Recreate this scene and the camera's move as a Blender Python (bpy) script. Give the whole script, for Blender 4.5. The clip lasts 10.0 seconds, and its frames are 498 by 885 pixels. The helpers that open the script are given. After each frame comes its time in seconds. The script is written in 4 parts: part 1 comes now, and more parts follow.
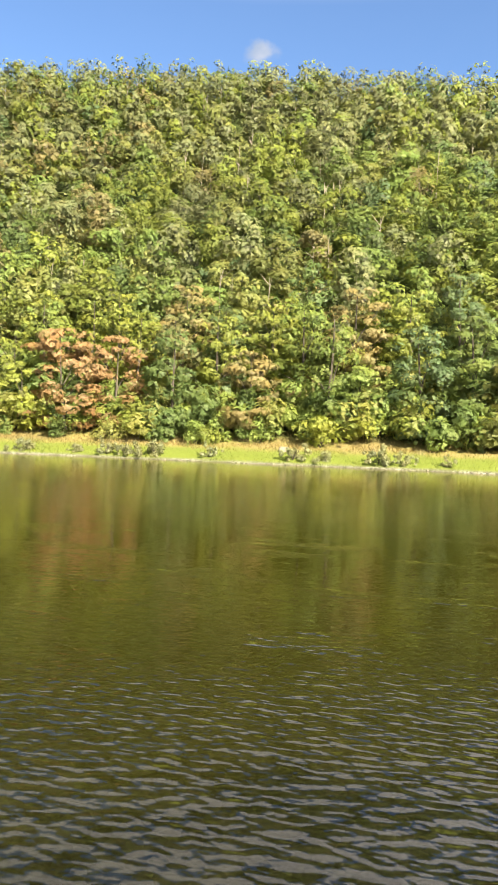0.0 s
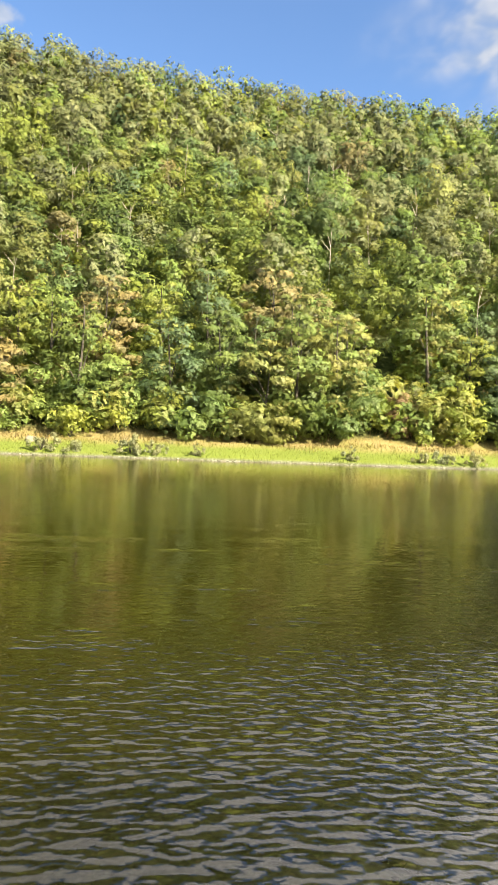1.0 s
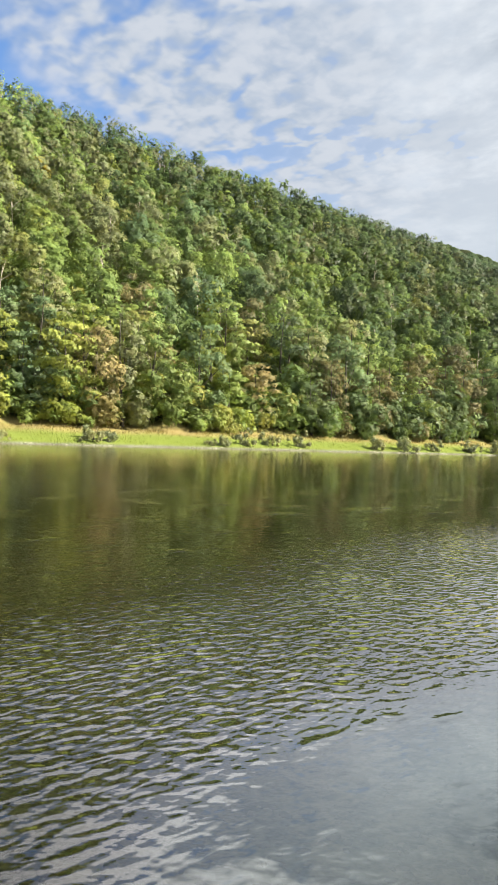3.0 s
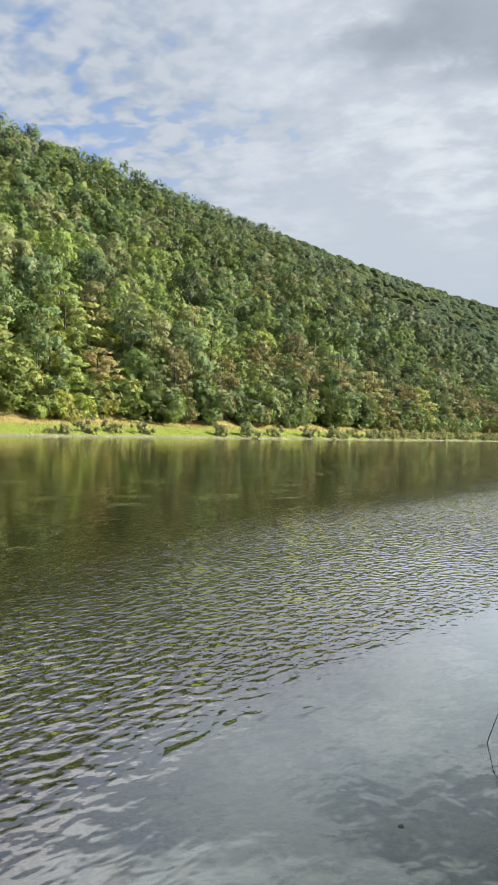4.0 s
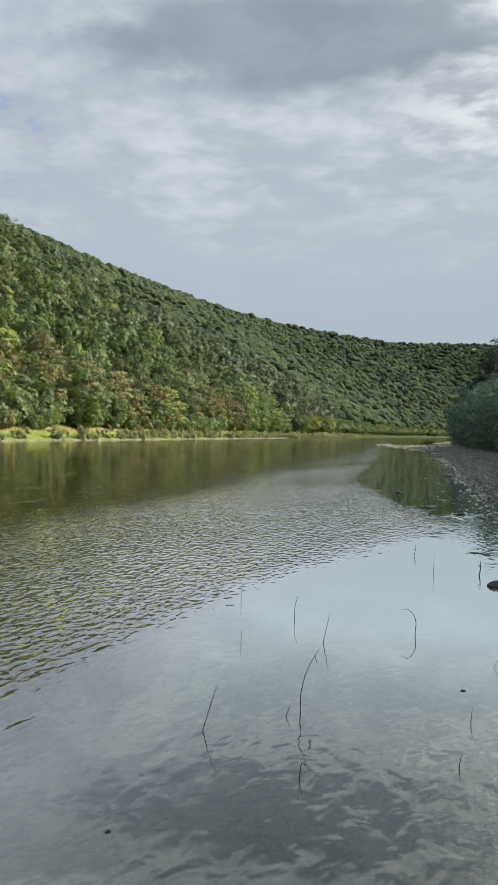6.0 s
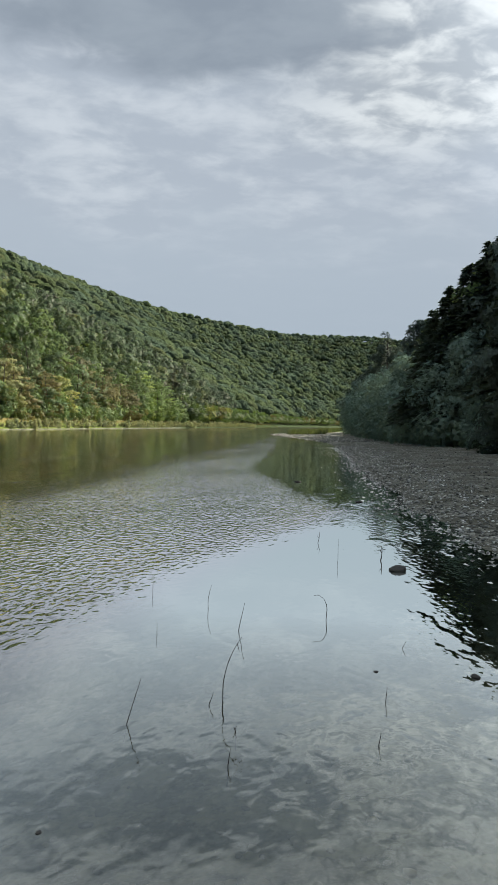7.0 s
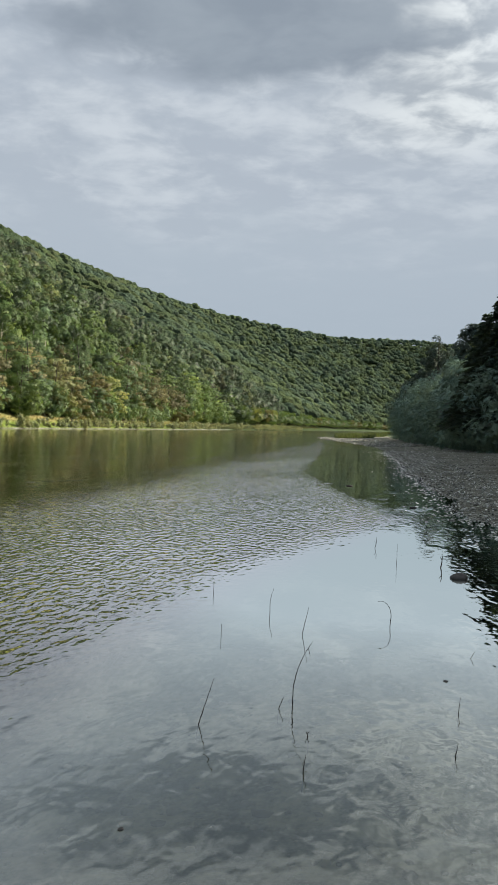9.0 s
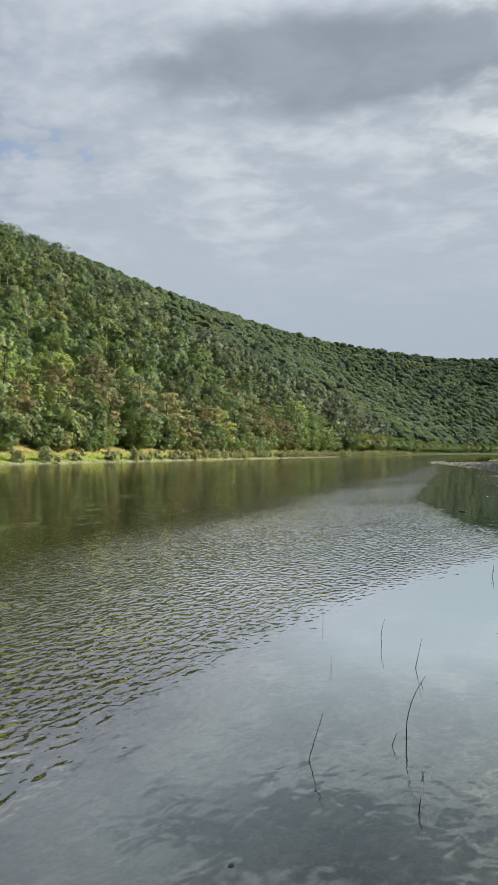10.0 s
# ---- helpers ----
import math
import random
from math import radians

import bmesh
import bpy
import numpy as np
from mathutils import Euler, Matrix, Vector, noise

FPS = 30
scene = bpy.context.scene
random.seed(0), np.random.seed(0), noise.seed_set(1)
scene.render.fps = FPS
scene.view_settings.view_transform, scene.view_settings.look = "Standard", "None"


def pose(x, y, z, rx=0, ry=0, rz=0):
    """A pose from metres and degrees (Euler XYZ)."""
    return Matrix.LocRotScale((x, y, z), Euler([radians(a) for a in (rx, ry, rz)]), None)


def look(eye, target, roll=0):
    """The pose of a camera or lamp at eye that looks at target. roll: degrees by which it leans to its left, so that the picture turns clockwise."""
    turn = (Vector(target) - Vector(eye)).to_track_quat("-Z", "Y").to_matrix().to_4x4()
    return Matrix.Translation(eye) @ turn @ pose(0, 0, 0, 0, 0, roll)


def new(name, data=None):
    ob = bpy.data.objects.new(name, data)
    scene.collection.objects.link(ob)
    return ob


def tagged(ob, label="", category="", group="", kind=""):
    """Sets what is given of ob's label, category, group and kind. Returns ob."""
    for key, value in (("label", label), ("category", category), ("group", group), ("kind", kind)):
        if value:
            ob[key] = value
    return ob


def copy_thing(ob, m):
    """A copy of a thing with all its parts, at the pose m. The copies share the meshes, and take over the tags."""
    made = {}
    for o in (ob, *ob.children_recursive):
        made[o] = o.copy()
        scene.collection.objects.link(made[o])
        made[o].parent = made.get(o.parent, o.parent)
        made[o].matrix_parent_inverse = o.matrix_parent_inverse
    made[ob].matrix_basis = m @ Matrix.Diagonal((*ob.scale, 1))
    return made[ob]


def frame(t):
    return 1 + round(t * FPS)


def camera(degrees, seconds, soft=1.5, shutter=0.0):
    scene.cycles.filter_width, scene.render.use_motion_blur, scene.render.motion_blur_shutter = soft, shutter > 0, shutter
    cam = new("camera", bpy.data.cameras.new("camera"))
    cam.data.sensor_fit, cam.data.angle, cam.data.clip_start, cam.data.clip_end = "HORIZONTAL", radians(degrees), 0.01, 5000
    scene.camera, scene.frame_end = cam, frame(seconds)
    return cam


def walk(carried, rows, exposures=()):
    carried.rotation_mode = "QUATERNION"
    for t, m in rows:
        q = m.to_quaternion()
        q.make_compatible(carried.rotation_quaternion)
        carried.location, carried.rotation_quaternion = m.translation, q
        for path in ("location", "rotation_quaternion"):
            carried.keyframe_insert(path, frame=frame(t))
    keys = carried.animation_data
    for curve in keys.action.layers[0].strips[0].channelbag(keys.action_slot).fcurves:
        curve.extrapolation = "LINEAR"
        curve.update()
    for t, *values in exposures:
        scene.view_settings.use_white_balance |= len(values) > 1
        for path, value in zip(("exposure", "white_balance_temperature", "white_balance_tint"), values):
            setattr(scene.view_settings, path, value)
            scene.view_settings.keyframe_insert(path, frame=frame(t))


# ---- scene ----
cam = camera(37.97, 10.0, soft=0.9)
PATH = [
    (0, 0.099, -0.200, 1.805, 89.812, -1.912, 16.175),
    (0.5, -0.002, -0.220, 1.804, 89.710, -1.865, 6.417),
    (1, -0.106, -0.178, 1.823, 89.595, -1.966, -3.539),
    (1.5, -0.212, -0.144, 1.775, 89.594, -2.366, -13.602),
    (2, -0.247, -0.131, 1.771, 89.581, -2.586, -23.220),
    (2.5, -0.284, -0.079, 1.787, 89.401, -2.733, -32.190),
    (3, -0.287, -0.053, 1.753, 89.121, -2.600, -40.240),
    (3.2, -0.264, -0.022, 1.768, 88.923, -2.423, -43.092),
    (4.3, -0.168, 0.161, 1.817, 88.523, -2.185, -55.505),
    (4.5, -0.131, 0.131, 1.821, 88.570, -2.105, -57.314),
    (5, -0.044, 0.041, 1.821, 88.785, -1.656, -61.893),
    (5.5, 0.000, 0.000, 1.800, 89.066, -1.723, -66.923),
    (6, -0.000, -0.031, 1.791, 89.109, -1.260, -72.027),
    (6.2, -0.022, -0.017, 1.803, 89.020, -1.107, -74.173),
    (7.3, -0.051, 0.182, 1.793, 88.360, -1.756, -81.178),
    (7.5, -0.044, 0.203, 1.793, 88.299, -1.966, -81.305),
    (8, -0.052, 0.236, 1.790, 88.317, -2.341, -80.687),
    (8.5, -0.059, 0.254, 1.790, 88.391, -2.419, -79.096),
    (9, -0.069, 0.315, 1.787, 88.573, -2.262, -76.647),
    (9.5, -0.069, 0.330, 1.787, 89.131, -1.612, -73.213),
    (10, -0.047, 0.283, 1.797, 90.589, -0.509, -68.140),
]
walk(cam, [(t, pose(x, y, z, rx, ry, rz)) for t, x, y, z, rx, ry, rz in PATH],
     exposures=[(0.0, 2.35, 7200, 11), (1.5, 2.3, 7000, 10), (3.0, 2.1, 6500, 9), (4.5, 1.88, 6400, 9), (6.0, 1.7, 6300, 8),
                (7.5, 1.65, 6200, 8), (10.0, 1.65, 6300, 8)])

# ---- world, sun ----
SUN_AZ, SUN_EL = -44.0, 35.0          # degrees from +x towards +y, and above the horizon
SUNWARD = Vector((math.cos(radians(SUN_EL)) * math.cos(radians(SUN_AZ)), math.cos(radians(SUN_EL)) * math.sin(radians(SUN_AZ)), math.sin(radians(SUN_EL))))
world = bpy.data.worlds.new("world")
scene.world = world
world.use_nodes = True


class Net:
    """Short hand for node trees."""

    def __init__(self, tree):
        self.t = tree
        tree.nodes.clear()

    def n(self, kind, ins=None, **props):
        node = self.t.nodes.new(kind)
        for k, v in props.items():
            setattr(node, k, v)
        for k, v in (ins or {}).items():
            sock = node.inputs[k]
            if isinstance(v, bpy.types.NodeSocket):
                self.t.links.new(v, sock)
            else:
                sock.default_value = v
        return node

    def math(self, op, a, b=0.0, c=0.0, clamp=False):
        return self.n("ShaderNodeMath", {0: a, 1: b, 2: c}, operation=op, use_clamp=clamp).outputs[0]

    def vmath(self, op, a, b=(0, 0, 0)):
        return self.n("ShaderNodeVectorMath", {0: a, 1: b}, operation=op).outputs[0]

    def noise(self, vec, scale, detail=3.0, rough=0.5, dist=0.0):
        return self.n("ShaderNodeTexNoise", {"Vector": vec, "Scale": scale, "Detail": detail, "Roughness": rough, "Distortion": dist}).outputs["Fac"]

    def ramp(self, fac, lo, hi, a=0.0, b=1.0, smooth=True):
        return self.n("ShaderNodeMapRange", {"Value": fac, "From Min": lo, "From Max": hi, "To Min": a, "To Max": b},
                      interpolation_type="SMOOTHSTEP" if smooth else "LINEAR").outputs[0]

    def mix(self, fac, a, b, blend="MIX"):
        node = self.n("ShaderNodeMix", data_type="RGBA", blend_type=blend)
        for k, v in ((0, fac), (6, a), (7, b)):
            if isinstance(v, bpy.types.NodeSocket):
                self.t.links.new(v, node.inputs[k])
            else:
                node.inputs[k].default_value = v if k == 0 else (*v, 1.0)[:4]
        return node.outputs[2]

    def scale(self, col, fac):
        return self.n("ShaderNodeVectorMath", {0: col, "Scale": fac}, operation="SCALE").outputs[0]


def build_sky():
    w = Net(world.node_tree)
    sky = w.n("ShaderNodeTexSky", sky_type="NISHITA", sun_disc=False, sun_elevation=radians(SUN_EL),
              sun_rotation=radians(90 - SUN_AZ), altitude=200.0, air_density=1.0, dust_density=0.3, ozone_density=3.0).outputs[0]
    blue = w.mix(1.0, w.scale(sky, SKY), (0.78, 0.95, 1.12), "MULTIPLY")
    d = w.n("ShaderNodeTexCoord").outputs["Generated"]
    sep = w.n("ShaderNodeSeparateXYZ", {0: d})
    x, y, z = sep.outputs
    up = w.math("MAXIMUM", z, 0.0)
    den = w.math("ADD", up, 0.16)
    plane = w.n("ShaderNodeCombineXYZ", {0: w.math("DIVIDE", x, den), 1: w.math("DIVIDE", y, den)}).outputs[0]
    az = w.math("MULTIPLY", w.math("ARCTAN2", y, x), 57.2958)
    el = w.math("MULTIPLY", w.math("ARCSINE", up), 57.2958)
    mid = w.noise(plane, 3.2, 3.0, 0.55, 0.3)
    cells = w.noise(w.vmath("MULTIPLY", plane, (1.0, 0.72, 1.0)), 16.0, 2.0, 0.5, 0.25)
    fine = w.noise(plane, 21.0, 3.0, 0.55, 0.3)
    # the cloud deck thins out towards the upstream side, where the sky is clear
    rim = w.math("SUBTRACT", w.math("ADD", 50.0, w.math("MULTIPLY", w.math("SUBTRACT", w.math("MINIMUM", el, 26.5), 15.0), 2.1)), az)
    dens = w.ramp(w.math("ADD", rim, w.math("MULTIPLY", w.math("SUBTRACT", mid, 0.5), 16.0)), -7.0, 20.0)
    full = w.ramp(az, 28.0, 50.0, 1.0, 0.0)
    field = w.math("ADD", w.math("MULTIPLY", dens, 1.04), w.math("MULTIPLY", dens, w.math("MULTIPLY", w.math("SUBTRACT", cells, 0.5), 2.6)))
    field = w.math("ADD", field, w.math("MULTIPLY", dens, w.math("MULTIPLY", w.math("SUBTRACT", mid, 0.5), 1.0)))
    field = w.math("ADD", field, w.math("MULTIPLY", full, 0.7))
    # a rift shows the blue behind the deck
    rift = w.math("MULTIPLY", w.ramp(w.math("ABSOLUTE", w.math("SUBTRACT", el, 21.6)), 0.3, 2.6, 1.0, 0.0), w.math("MULTIPLY", w.ramp(az, 27.0, 39.0), w.ramp(az, 46.0, 58.0, 1.0, 0.0)))
    field = w.math("SUBTRACT", field, w.math("MULTIPLY", rift, w.math("ADD", 0.26, w.math("MULTIPLY", w.math("SUBTRACT", 0.58, cells), 2.4))))
    cover = w.ramp(field, -0.06, 0.95)
    tex = w.ramp(w.math("ADD", w.math("MULTIPLY", cells, 0.65), w.math("MULTIPLY", fine, 0.35)), 0.38, 0.62)
    white = w.mix(tex, (0.40, 0.47, 0.58), (0.56, 0.60, 0.67))
    # the closed deck: streaked wisps low down, a corrugated layer towards the sun
    long = w.vmath("MULTIPLY", w.n("ShaderNodeMapping", {"Vector": plane, "Rotation": (0, 0, radians(-12))}).outputs[0], (1.0, 0.75, 1.0))
    wisp = w.noise(long, 5.0, 5.0, 0.56, 0.25)
    wave = w.noise(long, 12.0, 4.0, 0.55, 0.3)
    shape = w.math("ADD", w.math("MULTIPLY", wisp, 0.65), w.math("MULTIPLY", wave, 0.35))
    bright = w.ramp(shape, 0.42, 0.66)
    veil = w.mix(bright, (0.535, 0.585, 0.655), (0.73, 0.77, 0.82))
    sunny = w.math("MULTIPLY", w.ramp(az, -2.0, 13.0, 1.0, 0.0), w.math("MULTIPLY", w.ramp(el, 18.5, 23.0), w.ramp(el, 33.0, 38.0, 1.0, 0.4)))
    lumpy = w.mix(w.ramp(w.math("ADD", w.math("MULTIPLY", wave, 0.7), w.math("MULTIPLY", mid, 0.3)), 0.40, 0.62), (0.52, 0.56, 0.605), (0.92, 0.945, 0.95))
    veil = w.mix(sunny, veil, lumpy)
    cloud = w.mix(full, white, veil)
    # one heavy grey bank of cloud hangs above the bend of the river
    bx_ = w.math("DIVIDE", w.math("SUBTRACT", az, 14.5), 17.0)
    by_ = w.math("DIVIDE", w.math("SUBTRACT", el, 28.3), 3.6)
    dist = w.math("SQRT", w.math("ADD", w.math("MULTIPLY", bx_, bx_), w.math("MULTIPLY", by_, by_)))
    dist = w.math("ADD", dist, w.math("MULTIPLY", w.math("SUBTRACT", mid, 0.5), 0.9))
    dist = w.math("ADD", dist, w.math("MULTIPLY", w.math("SUBTRACT", wave, 0.5), 0.5))
    heavy = w.mix(w.ramp(wisp, 0.35, 0.65), (0.325, 0.372, 0.435), (0.39, 0.44, 0.50))
    cloud = w.mix(w.ramp(dist, 0.55, 1.15, 0.95, 0.0), cloud, heavy)
    overhead = w.math("MULTIPLY", w.ramp(up, 0.500, 0.565), w.math("SUBTRACT", 1.0, w.math("MULTIPLY", full, 0.75)))
    cloud = w.mix(w.math("MULTIPLY", overhead, 0.85), cloud, (1.60, 1.64, 1.68))
    haze = w.ramp(w.math("ADD", el, w.math("MULTIPLY", w.math("SUBTRACT", mid, 0.5), 9.0)), 11.0, 20.5, 0.97, 0.0)
    cloud = w.mix(w.math("MULTIPLY", haze, full), cloud, w.mix(w.ramp(el, 4.0, 20.0), (0.50, 0.568, 0.640), (0.555, 0.612, 0.68)))
    toward = w.n("ShaderNodeVectorMath", {0: d, 1: tuple(SUNWARD)}, operation="DOT_PRODUCT").outputs["Value"]
    cloud = w.scale(cloud, w.ramp(toward, 0.76, 1.0, 1.0, 1.75))
    # a small white puff over the ridge
    puff = w.vmath("SUBTRACT", d, (-0.243, 0.848, 0.472))
    pd = w.n("ShaderNodeVectorMath", {0: w.vmath("MULTIPLY", puff, (0.8, 1.0, 1.8))}, operation="LENGTH").outputs["Value"]
    pd = w.math("ADD", pd, w.math("MULTIPLY", w.math("SUBTRACT", w.noise(d, 38.0, 4.0), 0.5), 0.05))
    cover = w.math("MAXIMUM", cover, w.ramp(pd, 0.002, 0.026, 0.7, 0.0))
    cover = w.math("MAXIMUM", cover, w.math("MULTIPLY", w.ramp(up, 0.51, 0.58, 0.0, 0.94), w.ramp(mid, 0.3, 0.6, 0.75, 1.0)))
    cover = w.math("MAXIMUM", cover, w.ramp(az, 40.0, 68.0, 0.80, 0.0))
    col = w.mix(cover, blue, w.scale(cloud, CLOUD))
    bg = w.n("ShaderNodeBackground", {"Color": col, "Strength": 1.0})
    w.n("ShaderNodeOutputWorld", {"Surface": bg.outputs[0]})


SKY, CLOUD = 0.051, 0.27
build_sky()
sun = new("sun", bpy.data.lights.new("sun", "SUN"))
sun.data.energy, sun.data.angle, sun.data.color = 5.0, radians(0.8), (1.0, 0.89, 0.70)
sun.matrix_world = look(SUNWARD * 400, (0, 0, 0))


# ---- materials ----
def material(name):
    m = bpy.data.materials.new(name)
    m.use_nodes = True
    return m, Net(m.node_tree)


def principled(w, col, rough=0.8, normal=None, spec=0.3, metal=0.0):
    ins = {"Base Color": col if isinstance(col, bpy.types.NodeSocket) else (*col, 1.0), "Roughness": rough, "Metallic": metal,
           "Specular IOR Level": spec}
    if normal is not None:
        ins["Normal"] = normal
    b = w.n("ShaderNodeBsdfPrincipled", ins)
    return b.outputs[0]


def leaf_material(name, col, spread=0.25, cell=0.0, fill=0.62, tip=0.65, thin=0.38, soft=1.0):
    """Foliage of one colour, varied from tree to tree and from leaf to leaf; thin enough to let light through.
    cell: metres from leaf to leaf in a spray; the gaps between the leaves are open."""
    m, w = material(name)
    geo = w.n("ShaderNodeNewGeometry")
    pos = geo.outputs["Position"]
    if col is None:
        base = w.n("ShaderNodeAttribute", attribute_name="tint").outputs["Color"]
    else:
        rnd = w.n("ShaderNodeObjectInfo").outputs["Random"]
        a, b = Vector(col) * 0.82, Vector((col[0] * 1.18, col[1] * 1.12, col[2] * 1.05))
        base = w.mix(rnd, tuple(a), tuple(b))
    isl = geo.outputs["Random Per Island"]
    base = w.scale(base, w.ramp(isl, 0.0, 1.0, 1.0 - spread, 1.0 + spread, smooth=False))
    clump = w.ramp(w.noise(pos, 0.45, 2.0), 0.3, 0.7, 0.0, 1.0)
    base = w.mix(clump, w.mix(1.0, base, (1.10, 1.02, 0.95), "MULTIPLY"), w.mix(1.0, base, (0.94, 1.0, 1.10), "MULTIPLY"))
    round_ = w.n("ShaderNodeAttribute", attribute_name="puff").outputs["Vector"]
    round_ = w.n("ShaderNodeVectorTransform", {0: round_}, vector_type="VECTOR", convert_from="OBJECT", convert_to="WORLD").outputs[0]
    normal = w.vmath("NORMALIZE", w.vmath("ADD", geo.outputs["Normal"], w.scale(round_, soft)))
    if cell:
        vor = w.n("ShaderNodeTexVoronoi", {"Vector": pos, "Scale": 1.0 / cell, "Randomness": 1.0}, feature="F1")
        tilt = w.vmath("SUBTRACT", vor.outputs["Color"], (0.5, 0.5, 0.5))
        normal = w.vmath("NORMALIZE", w.vmath("ADD", normal, w.scale(tilt, tip)))
        tone = w.n("ShaderNodeSeparateXYZ", {0: vor.outputs["Color"]}).outputs[1]
        base = w.scale(base, w.ramp(tone, 0.0, 1.0, 0.86, 1.14, smooth=False))
    dif = w.n("ShaderNodeBsdfDiffuse", {"Color": base, "Normal": normal}).outputs[0]
    tra = w.n("ShaderNodeBsdfTranslucent", {"Color": w.mix(1.0, base, (1.2, 1.15, 0.65), "MULTIPLY"), "Normal": normal}).outputs[0]
    out = w.n("ShaderNodeMixShader", {0: thin, 1: dif, 2: tra}).outputs[0]
    glo = w.n("ShaderNodeBsdfGlossy", {"Color": (1, 1, 1, 1), "Roughness": 0.5, "Normal": normal}).outputs[0]
    out = w.n("ShaderNodeMixShader", {0: 0.015, 1: out, 2: glo}).outputs[0]
    if cell:
        solid = w.math("LESS_THAN", vor.outputs["Distance"], fill)
        gap = w.n("ShaderNodeBsdfTransparent").outputs[0]
        out = w.n("ShaderNodeMixShader", {0: solid, 1: gap, 2: out}).outputs[0]
    w.n("ShaderNodeOutputMaterial", {"Surface": out})
    return m


def bark_material(name, a, b, scale=6.0):
    m, w = material(name)
    pos = w.n("ShaderNodeTexCoord").outputs["Object"]
    f = w.noise(w.vmath("MULTIPLY", pos, (1, 1, 0.25)), scale, 5.0, 0.65)
    col = w.mix(w.ramp(f, 0.35, 0.65), a, b)
    bump = w.n("ShaderNodeBump", {"Height": f, "Strength": 0.6, "Distance": 0.02}).outputs[0]
    w.n("ShaderNodeOutputMaterial", {"Surface": principled(w, col, 0.9, bump)})
    return m


SPECIES = {
    "lime": (0.172, 0.216, 0.046), "green": (0.142, 0.204, 0.054), "deep": (0.098, 0.152, 0.050), "olive": (0.186, 0.212, 0.066),
    "tan": (0.205, 0.188, 0.084), "rust": (0.226, 0.156, 0.080), "gold": (0.300, 0.262, 0.048), "teal": (0.100, 0.158, 0.072),
    "grey": (0.166, 0.192, 0.088), "bronze": (0.116, 0.114, 0.050), "shady": (0.070, 0.108, 0.046),
}
LEAF = {k: leaf_material("leaves_" + k, tuple(1.12 * q for q in c), 0.12, 0.085, 0.59, 0.5, 0.38, 1.9) for k, c in SPECIES.items()}
LEAF_JOINED = leaf_material("leaves_mixed", None, 0.11, 0.095, 0.60, 0.45, 0.38, 1.9)


def canopy_material():
    """Forest canopy seen from afar: leaf clumps as relief and mottling on the crowns."""
    m, w = material("leaves_canopy")
    pos = w.n("ShaderNodeNewGeometry").outputs["Position"]
    base = w.n("ShaderNodeAttribute", attribute_name="tint").outputs["Color"]
    round_ = w.n("ShaderNodeAttribute", attribute_name="puff").outputs["Vector"]
    f1, f2 = w.noise(pos, 0.75, 3.0, 0.6), w.noise(pos, 2.2, 3.0, 0.65)
    base = w.scale(base, w.ramp(f2, 0.3, 0.7, 0.72, 1.28))
    base = w.mix(w.ramp(w.noise(pos, 0.05, 3.0), 0.4, 0.6), base, w.mix(1.0, base, (1.16, 1.08, 0.80), "MULTIPLY"))
    bump = w.n("ShaderNodeBump", {"Height": w.math("ADD", f1, w.math("MULTIPLY", f2, 0.45)), "Strength": 1.0, "Distance": 1.3,
                                  "Normal": w.vmath("NORMALIZE", w.vmath("ADD", round_, (0.0, -0.12, 0.42)))}).outputs[0]
    dif = w.n("ShaderNodeBsdfDiffuse", {"Color": base, "Normal": bump}).outputs[0]
    tra = w.n("ShaderNodeBsdfTranslucent", {"Color": base, "Normal": bump}).outputs[0]
    w.n("ShaderNodeOutputMaterial", {"Surface": w.n("ShaderNodeMixShader", {0: 0.25, 1: dif, 2: tra}).outputs[0]})
    return m


LEAF_CANOPY = canopy_material()
LEAF_WILLOW = leaf_material("leaves_willow", (0.126, 0.192, 0.152), 0.2, 0.085, 0.56, 0.7, 0.15)
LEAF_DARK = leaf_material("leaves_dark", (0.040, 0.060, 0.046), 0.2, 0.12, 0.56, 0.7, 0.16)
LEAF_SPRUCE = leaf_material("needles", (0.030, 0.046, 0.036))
LEAF_SHRUB = leaf_material("leaves_shrub", (0.188, 0.216, 0.120), 0.25, thin=0.45)
BARK = bark_material("bark_grey", (0.030, 0.026, 0.020), (0.085, 0.076, 0.062))
BARK_PALE = bark_material("bark_pale", (0.20, 0.18, 0.15), (0.36, 0.33, 0.28))
TWIG = bark_material("dead_stem", (0.018, 0.015, 0.012), (0.05, 0.04, 0.03), 30.0)


